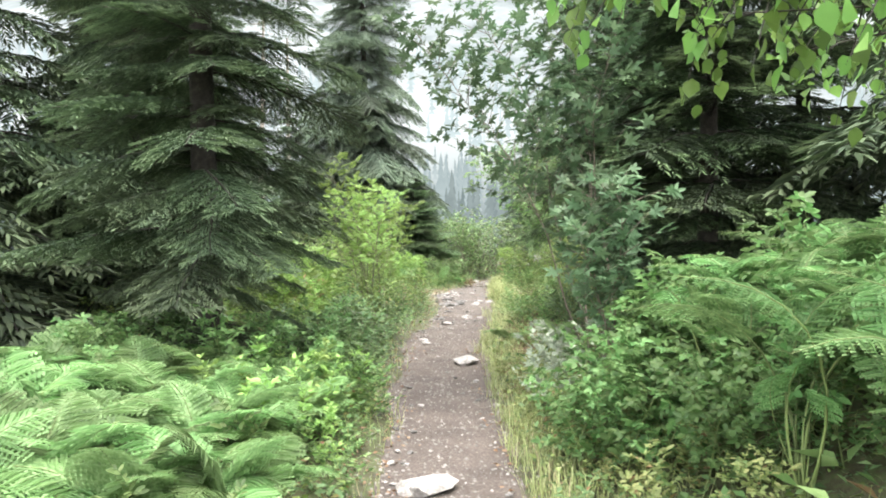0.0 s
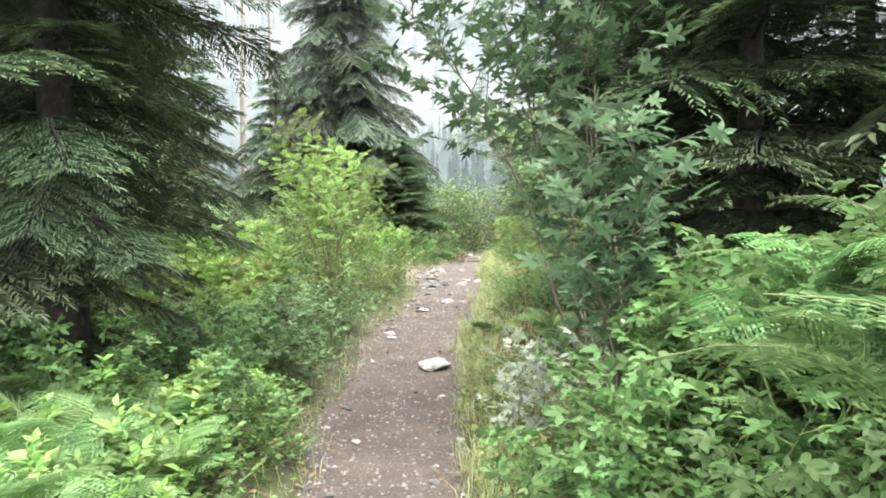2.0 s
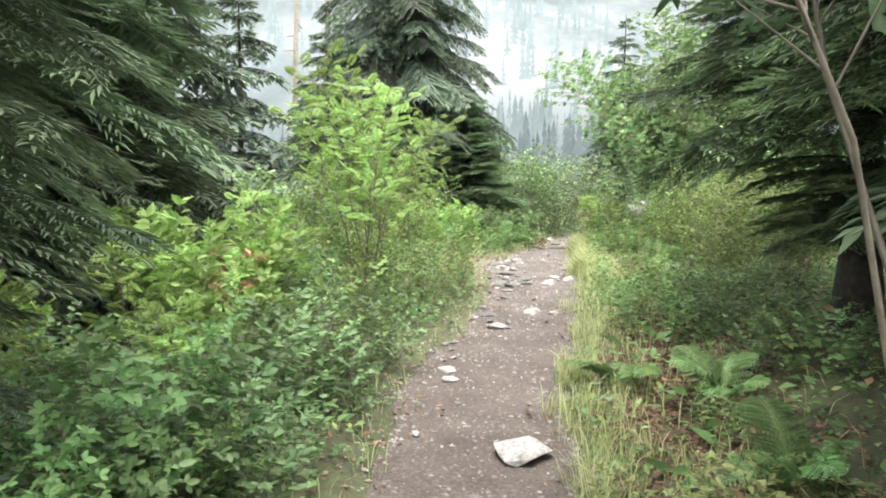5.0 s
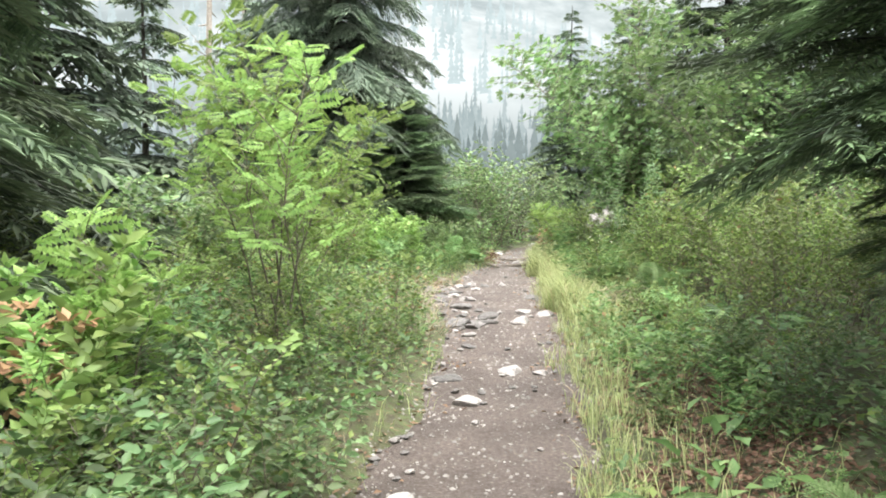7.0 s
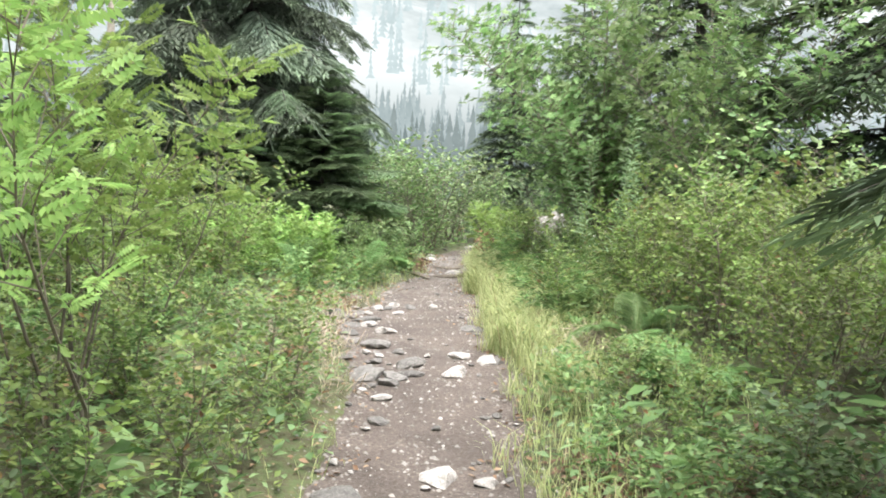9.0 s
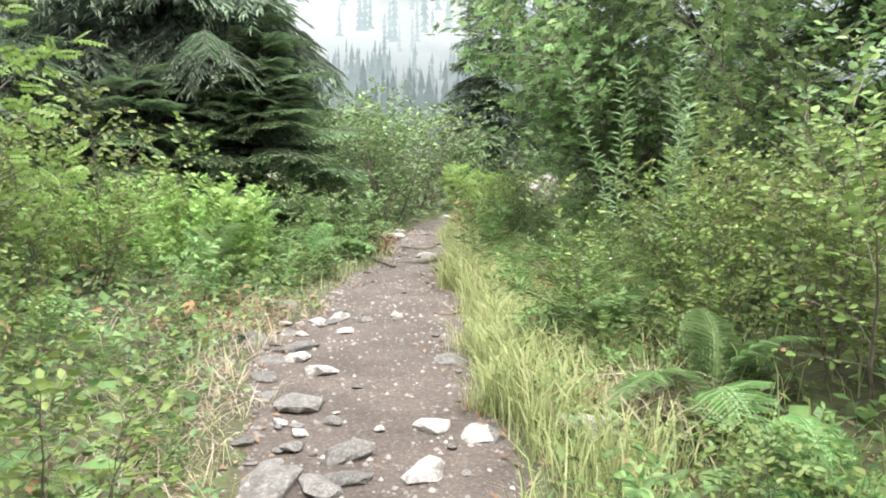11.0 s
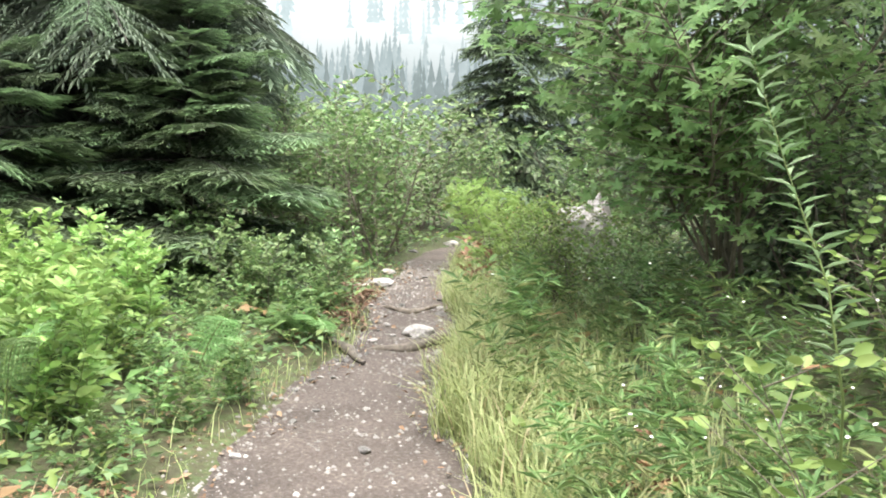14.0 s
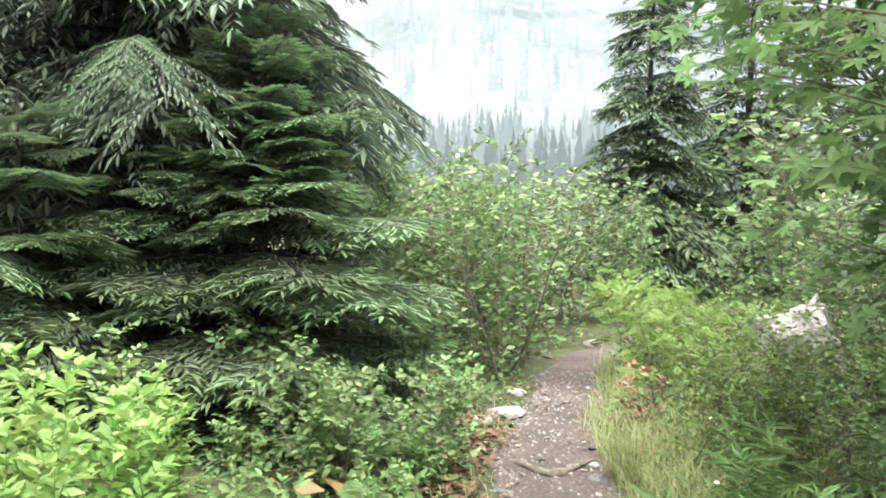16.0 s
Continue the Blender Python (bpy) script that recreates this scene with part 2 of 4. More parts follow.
def tube(points, radii, sides=6):
    p = np.asarray(points, float)
    n = len(p)
    t = unit(np.gradient(p, axis=0))
    ref = np.where(np.abs(t[:, 2:3]) > 0.9, np.array([[1.0, 0, 0]]), np.array([[0, 0, 1.0]]))
    a = unit(np.cross(t, ref))
    b = np.cross(t, a)
    ang = np.arange(sides) * 2 * np.pi / sides
    r = np.broadcast_to(np.asarray(radii, float), (n,))
    ring = p[:, None] + r[:, None, None] * (np.cos(ang)[None, :, None] * a[:, None] + np.sin(ang)[None, :, None] * b[:, None])
    f = [(i * sides + j, i * sides + (j + 1) % sides, (i + 1) * sides + (j + 1) % sides, (i + 1) * sides + j)
         for i in range(n - 1) for j in range(sides)]
    return ring.reshape(-1, 3), np.array(f)


def T(v, f):
    return np.array(v, float), np.array(f, int)


LEAF = T([(0, 0, 0), (-0.24, 0.22, 0.05), (-0.27, 0.52, 0.05), (0, 1, -0.14), (0.27, 0.52, 0.05), (0.24, 0.22, 0.05), (0, 0.42, -0.03)],
         [(0, 6, 1), (1, 6, 2), (2, 6, 3), (3, 6, 4), (4, 6, 5), (5, 6, 0)])
FOLD = T([(0, 0, 0), (-0.26, 0.45, 0.07), (0, 1, -0.1), (0.26, 0.45, 0.07)], [(0, 2, 1), (0, 3, 2)])
OVAL = T([(0, 0, 0), (-0.2, 0.28, 0.05), (-0.19, 0.66, 0.04), (0, 1, -0.1), (0.19, 0.66, 0.04), (0.2, 0.28, 0.05)], [(0, 3, 2, 1), (0, 5, 4, 3)])
NARROW = T([(0, 0, 0), (-0.06, 0.4, 0.02), (0, 1, -0.22), (0.06, 0.4, 0.02)], [(0, 2, 1), (0, 3, 2)])
BLADE = T([(-0.011, 0, 0), (0.011, 0, 0), (0.009, 0.55, 0.12), (-0.009, 0.55, 0.12), (0, 0.95, -0.12)], [(0, 1, 2), (0, 2, 3), (3, 2, 4)])
TOOTH = T([(-0.46, 0, 0), (0.46, 0, 0), (0, 1, -0.06)], [(0, 1, 2)])
SPRIG = T([(0, 0, 0), (-0.15, 0.5, 0.06), (0, 1, -0.05), (0.15, 0.5, 0.06)], [(0, 2, 1), (0, 3, 2)])


def lobed(lobes=5):
    v, f = [(0, 0.42, -0.03)], []
    rim = [(0, 0, 0)]
    for i in range(lobes):
        a = radians(-125 + 250 * i / (lobes - 1))
        reach = 0.62 if i == lobes // 2 else (0.55 if abs(i - lobes // 2) == 1 else 0.42)
        rim.append((math.sin(a) * reach, 0.42 + math.cos(a) * reach, -0.06))
        if i < lobes - 1:
            b = a + radians(125 / (lobes - 1))
            rim.append((math.sin(b) * 0.4, 0.42 + math.cos(b) * 0.4, 0.05))
    v += rim
    k = len(rim)
    return T(v, [(0, 1 + (i + 1) % k, 1 + i) for i in range(k)])


LOBED = lobed()


def maple_leaf():
    """A maple leaf: five pointed lobes with shoulders, deep notches between."""
    rim = [(0, 0, 0)]
    for i, (deg, reach) in enumerate([(-118, 0.4), (-58, 0.6), (0, 0.66), (58, 0.6), (118, 0.4)]):
        for da, k, z in ((-17, 0.62, 0.0), (0, 1.0, -0.08), (17, 0.62, 0.0)):
            a = radians(deg + da)
            rim.append((math.sin(a) * reach * k, 0.38 + math.cos(a) * reach * k, z))
        if i < 4:
            a = radians(deg + 29)
            rim.append((math.sin(a) * 0.2, 0.38 + math.cos(a) * 0.2, 0.03))
    k = len(rim)
    return T([(0, 0.38, -0.03)] + rim, [(0, 1 + (i + 1) % k, 1 + i) for i in range(k)])


MAPLE = maple_leaf()


def compound(pairs=6):
    """A pinnate leaf: leaflets in pairs along a stalk."""
    P, D, S = [], [], []
    for i in range(pairs):
        s = 0.22 + 0.68 * i / (pairs - 1)
        for side in (-1, 1):
            P.append((0, s, -0.12 * s * s))
            D.append((side, 0.45, -0.15))
            S.append(0.34 * (1 - 0.35 * abs(s - 0.5)))
    P.append((0, 0.9, -0.1)), D.append((0, 1, -0.2)), S.append(0.32)
    return strew(FOLD, P, D, [(0, 0, 1)] * len(P), S)


PINNATE = compound()
TRIFOLIATE = strew(OVAL, [(0, 0.3, 0), (-0.03, 0.3, 0), (0.03, 0.3, 0)], [(0, 1, -0.15), (-1, 0.35, -0.1), (1, 0.35, -0.1)], [(0, 0, 1)] * 3, [0.7, 0.55, 0.55], 1.3)


# ---- ground and trail ----
TRAIL_Y = np.array([-6, 0, 5, 8, 11.5, 13, 14.4, 15.6, 17.4, 18.5, 19.8, 21.2, 23, 25.4, 27.3, 29.5, 32])
TRAIL_X = np.array([0.1, 0.1, 0.09, 0.0, 0.02, 0.25, 0.42, 0.42, 0.42, 0.56, 0.71, 1.0, 1.2, 1.5, 2.3, 3.8, 6.0])
TRAIL_W = np.array([0.45, 0.45, 0.46, 0.5, 0.55, 0.52, 0.48, 0.53, 0.66, 0.56, 0.45, 0.34, 0.3, 0.22, 0.22, 0.22, 0.22])
RISE_Y = np.array([-30, -5, 0, 5, 10, 13, 16, 20, 24, 40, 60])
RISE_Z = np.array([-0.8, -0.2, -0.03, 0.05, 0.2, 0.38, 0.56, 0.6, 0.6, 0.7, 0.9])


def soft(a, b, x):
    u = np.clip((np.asarray(x, float) - a) / (b - a), 0, 1)
    return u * u * (3 - 2 * u)


def waves(x, y):
    return (np.sin(x * 1.7 + y * 0.9) * np.cos(y * 1.3 - x * 0.6) * 0.5 + np.sin(x * 4.1 - y * 3.3 + 1.0) * 0.25
            + np.sin(x * 9.3 + y * 7.1) * np.sin(y * 11.7 - x * 5.2) * 0.16)


def mid_x(y):
    return np.interp(y, TRAIL_Y, TRAIL_X) + 0.04 * np.sin(np.asarray(y) * 2.1)


def half_w(y):
    return np.interp(y, TRAIL_Y, TRAIL_W) + 0.03 * np.sin(np.asarray(y) * 5.3)


def base_z(y):
    return np.interp(y, RISE_Y, RISE_Z)


def ground_z(x, y):
    x, y = np.asarray(x, float), np.asarray(y, float)
    off = x - mid_x(y)
    side = np.abs(off) - half_w(y)
    z = base_z(y) + 0.05 * waves(x, y) * soft(0, 0.6, side)
    z = z - 0.05 * (1 - soft(-0.12, 0.25, side))
    z = z + (0.3 + 0.35 * (1 - soft(6.0, 9.0, y))) * soft(0.3, 2.2, off - half_w(y)) * (1 - soft(22, 27, y)) + 0.06 * soft(0.2, 2.0, -off)
    return z


def trail_z(x, y):
    return base_z(y) + 0.012 * waves(x * 1.5, y * 1.5) - 0.03


def surface_z(x, y):
    inside = np.abs(x - mid_x(y)) < half_w(y) + 0.05
    return np.where(inside, np.maximum(trail_z(x, y), ground_z(x, y)), ground_z(x, y))


def grid(xs, ys, zfun):
    X, Y = np.meshgrid(xs, ys)
    v = np.stack([X, Y, zfun(X, Y)], -1).reshape(-1, 3)
    nx, ny = len(xs), len(ys)
    i = np.arange(ny - 1)[:, None] * nx + np.arange(nx - 1)[None]
    f = np.stack([i, i + 1, i + nx + 1, i + nx], -1).reshape(-1, 4)
    return v, f


far = np.array([8, 11, 15, 22, 32, 50, 80, 140, 260, 500, 1000, 2000.0])
gx = np.concatenate([-far[::-1] + 0.0, np.arange(-7.4, -2.4, 0.25), np.arange(-2.4, 4.0, 0.085), np.arange(4.0, 8, 0.25), far[1:]])
gy = np.concatenate([-far[::-1], np.arange(-7, -1, 0.4), np.arange(-1, 28, 0.11), np.arange(28, 40, 0.5), np.array([41, 46, 55, 70, 100, 160, 300, 600, 1200, 2500.0])])
ground = tagged(new("ground", mesh_of("ground", [grid(gx, gy, ground_z)], [MAT["ground"]], True)), "forest floor of dark soil and leaf litter", "ground", kind="structure")

ty = np.arange(-5, 30.5, 0.07)
tu = np.linspace(-1, 1, 25)
tx = mid_x(ty)[:, None] + tu[None] * (half_w(ty)[:, None] + 0.14 + 0.04 * np.sin(ty * 13.0 + 1.0)[:, None] + 0.03 * np.sin(ty * 29.0)[:, None])
tyy = np.repeat(ty[:, None], len(tu), 1)
tz = trail_z(tx, tyy) - 0.07 * soft(0.8, 1.0, np.abs(tu))[None]
i0 = np.arange(len(ty) - 1)[:, None] * len(tu) + np.arange(len(tu) - 1)[None]
trail_faces = np.stack([i0, i0 + 1, i0 + len(tu) + 1, i0 + len(tu)], -1).reshape(-1, 4)
trail = tagged(new("trail", mesh_of("trail", [(np.stack([tx, tyy, tz], -1).reshape(-1, 3), trail_faces)], [MAT["soil"]], True)),
               "narrow footpath of trodden grey-brown earth", "path", kind="structure")


# ---- things: helpers ----
rng = np.random.default_rng(7)


def thing(name, x, y, z, label, category, group="", kind=""):
    ob = new(name)
    ob.empty_display_size = 0.1
    ob.location = (x, y, z)
    return tagged(ob, label, category, group, kind)


def part(name, data, parent, m=None, label=""):
    ob = new(name, data)
    ob.parent = parent
    if m is not None:
        ob.matrix_basis = m
    return tagged(ob, label)


def turn(x, y, z, rx=0, ry=0, rz=0, s=1.0):
    return pose(x, y, z, rx, ry, rz) @ Matrix.Scale(s, 4)


# ---- conifers ----
def bough_mesh(name, r, material, tips, twigs=18, shoots_on=9, droop=0.35, hang=0.0, lift=0.15, reach=0.42, fine=0.05, wide=0.75, bare=0.12, upturn=0.0):
    """One bough, a metre long along y: a woody spine, flat side twigs clad in short needle shoots, paler at the twig ends."""
    s = np.linspace(0, 1, 9)
    wob = 0.03 * r.normal(size=2)
    spine = np.stack([wob[0] * np.sin(s * 5), s, lift * s - droop * s * s + upturn * s ** 4], -1)
    pieces = [(*tube(spine[::2], 0.012 * (1 - 0.85 * s[::2]), 3), 1)]
    groups = {0: ([], [], [], []), 2: ([], [], [], [])}

    def shoot_at(slot, p, d, n, size):
        for column, value in zip(groups[slot], (p, d, n, size)):
            column.append(value)

    for i in range(twigs):
        for side in (-1, 1):
            u = bare + (0.98 - bare) * (i + r.uniform(-0.3, 0.3)) / twigs
            u = min(max(u, 0.06), 0.98)
            ln = (reach * (1 - u) ** 0.75 * (0.35 + 0.65 * soft(0.05, 0.35, u)) + 0.07) * r.uniform(0.7, 1.25)
            base = np.array([np.interp(u, s, spine[:, 0]), u, np.interp(u, s, spine[:, 2])])
            dr = unit(np.array([side * r.uniform(0.75, 1.0), r.uniform(0.55, 0.95), r.uniform(-0.12, 0.1) - hang * r.uniform(0.3, 1.5)]))
            across = unit(np.cross(dr, np.array([0, 0, 1.0])))
            sag = r.uniform(0.2, 0.6) * (0.4 + hang)
            k = max(3, int(shoots_on * (0.4 + ln / reach)))
            for j in range(k):
                w = (j + 0.6) / k
                q = base + dr * ln * w + np.array([0, 0, -sag * ln * w * w])
                for sd in (-1, 1):
                    shoot_at(2 if w > 0.72 and r.uniform() < 0.8 else 0, q, dr * 0.8 + across * sd * r.uniform(0.5, 1.0) + np.array([0, 0, r.uniform(-0.2, 0.15) - hang * 0.5]),
                             (r.uniform(-0.25, 0.25), r.uniform(-0.25, 0.25), 1), fine * r.uniform(0.75, 1.35) * (1 - 0.3 * w))
            shoot_at(2, base + dr * ln * 0.92 + np.array([0, 0, -sag * ln * 0.85]), dr + np.array([0, 0, -0.4 * hang]), (0, 0, 1), fine * 1.2)
    for slot, (P, D, N, S) in groups.items():
        pieces.append((*strew(SPRIG, P, D, N, S, wide), slot))
    return mesh_of(name, pieces, [material, MAT["bark"], tips])


def bough_set(tag, material, tips, count, **kw):
    return [bough_mesh("bough_" + tag, np.random.default_rng(50 + i), MAT[material], MAT[tips], **kw) for i in range(count)]


SPRUCE = bough_set("spruce", "needle", "needle_tip", 6, twigs=20, shoots_on=11, droop=0.5, hang=0.26, lift=0.14, fine=0.088, upturn=0.1, wide=0.55, reach=0.46)
NEAR_SPRUCE = bough_set("near_spruce", "needle", "needle_tip", 6, twigs=25, shoots_on=16, droop=0.42, hang=0.2, lift=0.14, fine=0.058, upturn=0.1, wide=0.5, reach=0.46)
NEAR_FIR = bough_set("near_fir", "needle", "fir_tip", 6, twigs=22, shoots_on=15, droop=0.3, hang=0.14, lift=0.14, fine=0.065, reach=0.55, upturn=0.05, wide=0.5)
FIR = bough_set("fir", "needle_fir", "fir_tip", 6, twigs=15, shoots_on=10, droop=0.24, hang=0.12, lift=0.14, fine=0.11, reach=0.55, upturn=0.05, wide=0.55)
HEMLOCK = bough_set("hemlock", "needle_hazed", "hazed_tip", 5, twigs=24, shoots_on=14, droop=0.55, hang=0.55, lift=0.24, fine=0.07, reach=0.46, wide=0.6)
ROUGH = bough_set("rough", "needle", "needle_tip", 4, twigs=10, shoots_on=5, droop=0.42, hang=0.35, lift=0.12, fine=0.17, reach=0.5, wide=0.85)
MIDDLE = bough_set("middle", "needle", "needle_tip", 4, twigs=13, shoots_on=8, droop=0.42, hang=0.3, lift=0.12, fine=0.115, reach=0.5, wide=0.8)
ROUGH_HAZED = bough_set("rough_hazed", "needle_hazed", "hazed_tip", 4, twigs=9, shoots_on=4, droop=0.42, hang=0.4, lift=0.15, fine=0.2, reach=0.48, wide=1.3)
FRESH = bough_set("fresh", "needle_fresh", "needle_fresh", 2, twigs=20, shoots_on=13, droop=0.5, hang=0.5, lift=0.2, fine=0.055, reach=0.5, wide=0.45)
LONG = bough_set("long_hemlock", "needle_hazed", "hazed_tip", 1, twigs=28, shoots_on=12, droop=0.5, hang=0.6, lift=0.2, fine=0.04, reach=0.3, wide=0.45)



def conifer(name, x, y, height, radius, boughs, label, seed, low=0.25, trunk=None, tiers=None, top=1.0, power=0.8, sparse=1.0, group="conifers along the trail", plain=99.0, skirt=0.0, level=1.0):
    """A conifer: tapered trunk and tiers of boughs. Boughs over `top` of the height stay off where nothing of them shows."""
    r = np.random.default_rng(seed)
    z0 = float(surface_z(x, y)) - 0.05
    tree = thing(name, x, y, z0, label, "tree", group)
    rad = trunk or height * 0.014
    zz = np.linspace(0, height, 14)
    pts = np.stack([0.03 * np.sin(zz * 0.9 + seed), 0.03 * np.cos(zz * 0.7), zz], -1)
    rr = rad * (1 - 0.93 * zz / height) + rad * 0.5 * np.exp(-zz * 2.5)
    part("trunk", mesh_of("trunk", [tube(pts, rr, 10)], [MAT["bark"]], True), tree)
    tiers = tiers or int(height * 3.2)
    for i in range(tiers):
        h = low + (height * top - low) * (i + r.uniform(0, 0.6)) / tiers
        u = h / height
        ln = radius * (1 - u) ** power * (0.65 + 0.35 * soft(0, 0.12, u)) + 0.12
        if h < skirt:
            ln *= 0.52
        n = max(3, int((sparse if h < plain else 0.75) * r.integers(4, 8)))
        a0 = r.uniform(0, 360)
        for j in range(n):
            a = a0 + 360 * j / n + r.uniform(-20, 20)
            sc = ln * r.uniform(0.75, 1.15)
            kinds = boughs if h < plain else ROUGH
            part("bough", kinds[r.integers(len(kinds))], tree,
                 turn(0.03 * math.sin(h * 0.9 + seed), 0.03 * math.cos(h * 0.7), h + r.uniform(-0.06, 0.06), level * r.uniform(-15, 7) + 26 * u * u, level * r.uniform(-17, 17), a, sc))
    return tree


big = "tall dark green spruce with drooping layered boughs"
pale = "grey-green conifer with haze put into its needles"
conifer("spruce_tree", -2.3, 7.9, 11.0, 1.7, NEAR_SPRUCE, "large dark spruce with boughs sweeping over ferns", 1, 0.55, 0.15, tiers=34, plain=4.6, sparse=1.2, level=0.8, skirt=1.45)
conifer("spruce_tree", -5.3, 14.6, 10.0, 2.9, SPRUCE, big, 2, 0.5, tiers=24, plain=4.6)
hem = conifer("hemlock_tree", -2.45, 25.3, 12.0, 3.1, HEMLOCK, "tall grey-green hemlock paled for haze, long hanging limbs beside thicket", 3, 1.6, 0.17, tiers=30, sparse=1.25)
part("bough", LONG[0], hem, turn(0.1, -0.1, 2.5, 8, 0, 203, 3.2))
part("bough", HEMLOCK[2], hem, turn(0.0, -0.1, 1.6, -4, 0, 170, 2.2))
part("bough", FRESH[0], hem, turn(0.95, -2.2, 2.55, -8, 0, 190, 1.0), "bough with fresh pale green tips")
conifer("fir_tree", -0.85, 23.5, 3.0, 1.5, FIR, "young dark fir with flat spreading boughs", 4, 0.2, tiers=16, sparse=1.4, level=0.5)
conifer("fir_tree", -2.3, 22.9, 2.3, 1.5, FIR, "low bushy fir under a hemlock", 5, 0.15, tiers=9, sparse=1.2)
conifer("fir_tree", -3.7, 22.4, 3.2, 1.6, ROUGH, "low bushy fir under a hemlock", 25, 0.15, tiers=10)
conifer("fir_tree", 2.75, 8.6, 8.5, 1.95, NEAR_FIR, "dark fir with flat layered boughs above ferns", 6, 0.5, 0.12, tiers=28, plain=3.9, sparse=1.2, skirt=1.6, level=0.7)
conifer("fir_tree", 2.8, 12.0, 8.5, 1.75, NEAR_FIR, "dense dark fir with boughs down to the shrubs", 7, 0.7, 0.14, tiers=28, plain=3.9, skirt=1.3, sparse=1.4)
conifer("spruce_tree", 3.5, 32.0, 6.6, 1.5, ROUGH, "slim spruce standing behind thicket in haze", 8, 0.3, tiers=24)
conifer("spruce_tree", 5.6, 33.5, 7.6, 1.7, ROUGH, big, 9, 0.3, tiers=20)
conifer("spruce_tree", 8.0, 36.0, 9.0, 2.0, ROUGH, big, 10, 0.3, tiers=16)
conifer("spruce_tree", 5.4, 18.4, 9.0, 2.2, MIDDLE, big, 11, 0.4, tiers=20, plain=5.0)
conifer("spruce_tree", 5.0, 23.0, 9.0, 2.1, MIDDLE, big, 12, 0.8, tiers=22, plain=5.5)
conifer("spruce_tree", 4.5, 10.3, 9.0, 2.4, MIDDLE, big, 13, 0.4, tiers=18, plain=5.0)
conifer("spruce_tree", -4.4, 11.9, 9.5, 2.3, SPRUCE, big, 14, 0.4, tiers=20, plain=5.0)
conifer("spruce_tree", -5.8, 10.2, 9.0, 2.3, MIDDLE, big, 22, 0.4, tiers=18)
conifer("spruce_tree", 4.9, 6.9, 9.0, 2.3, MIDDLE, big, 23, 0.4, tiers=16, plain=5.0)
conifer("spruce_tree", -6.6, 17.5, 8.5, 2.4, ROUGH, big, 21, 0.4, tiers=18)
conifer("spruce_tree", -7.0, 22.0, 8.0, 2.2, ROUGH_HAZED, pale, 15, 0.4, tiers=16)
conifer("spruce_tree", -5.2, 29.0, 6.5, 1.9, ROUGH_HAZED, pale, 16, 0.4, tiers=16)
conifer("spruce_tree", -8.5, 31.0, 8.5, 2.2, ROUGH_HAZED, pale, 17, 0.4, tiers=14)
conifer("spruce_tree", -4.6, 26.2, 4.5, 1.6, ROUGH, "dark spruce sapling crowding behind hemlock", 18, 0.2, tiers=12)


def snag(x, y, height, lean):
    """A dead, bare trunk with broken stubs."""
    z0 = float(surface_z(x, y)) - 0.05
    ob = thing("dead_tree", x, y, z0, "bleached dead trunk standing bare in haze", "tree", "dead trunks in the haze")
    zz = np.linspace(0, height, 12)
    part("trunk", mesh_of("trunk", [tube(np.stack([lean * zz, 0.04 * np.sin(zz), zz], -1), 0.15 * (1 - 0.75 * zz / height), 7)], [MAT["pale_stem"]], True), ob)
    r = np.random.default_rng(int(height * 10))
    for i in range(9):
        h, a = height * r.uniform(0.25, 0.95), r.uniform(0, 6.28)
        ln = r.uniform(0.2, 0.7)
        p = np.array([[lean * h, 0.04 * math.sin(h), h], [lean * h + ln * math.cos(a), ln * math.sin(a), h - 0.15 * ln]])
        part("stub", mesh_of("stub", [tube(p, np.array([0.035, 0.012]), 4)], [MAT["pale_stem"]]), ob)


snag(-7.3, 33.0, 11.0, 0.01)
snag(-6.25, 33.6, 9.5, -0.012)


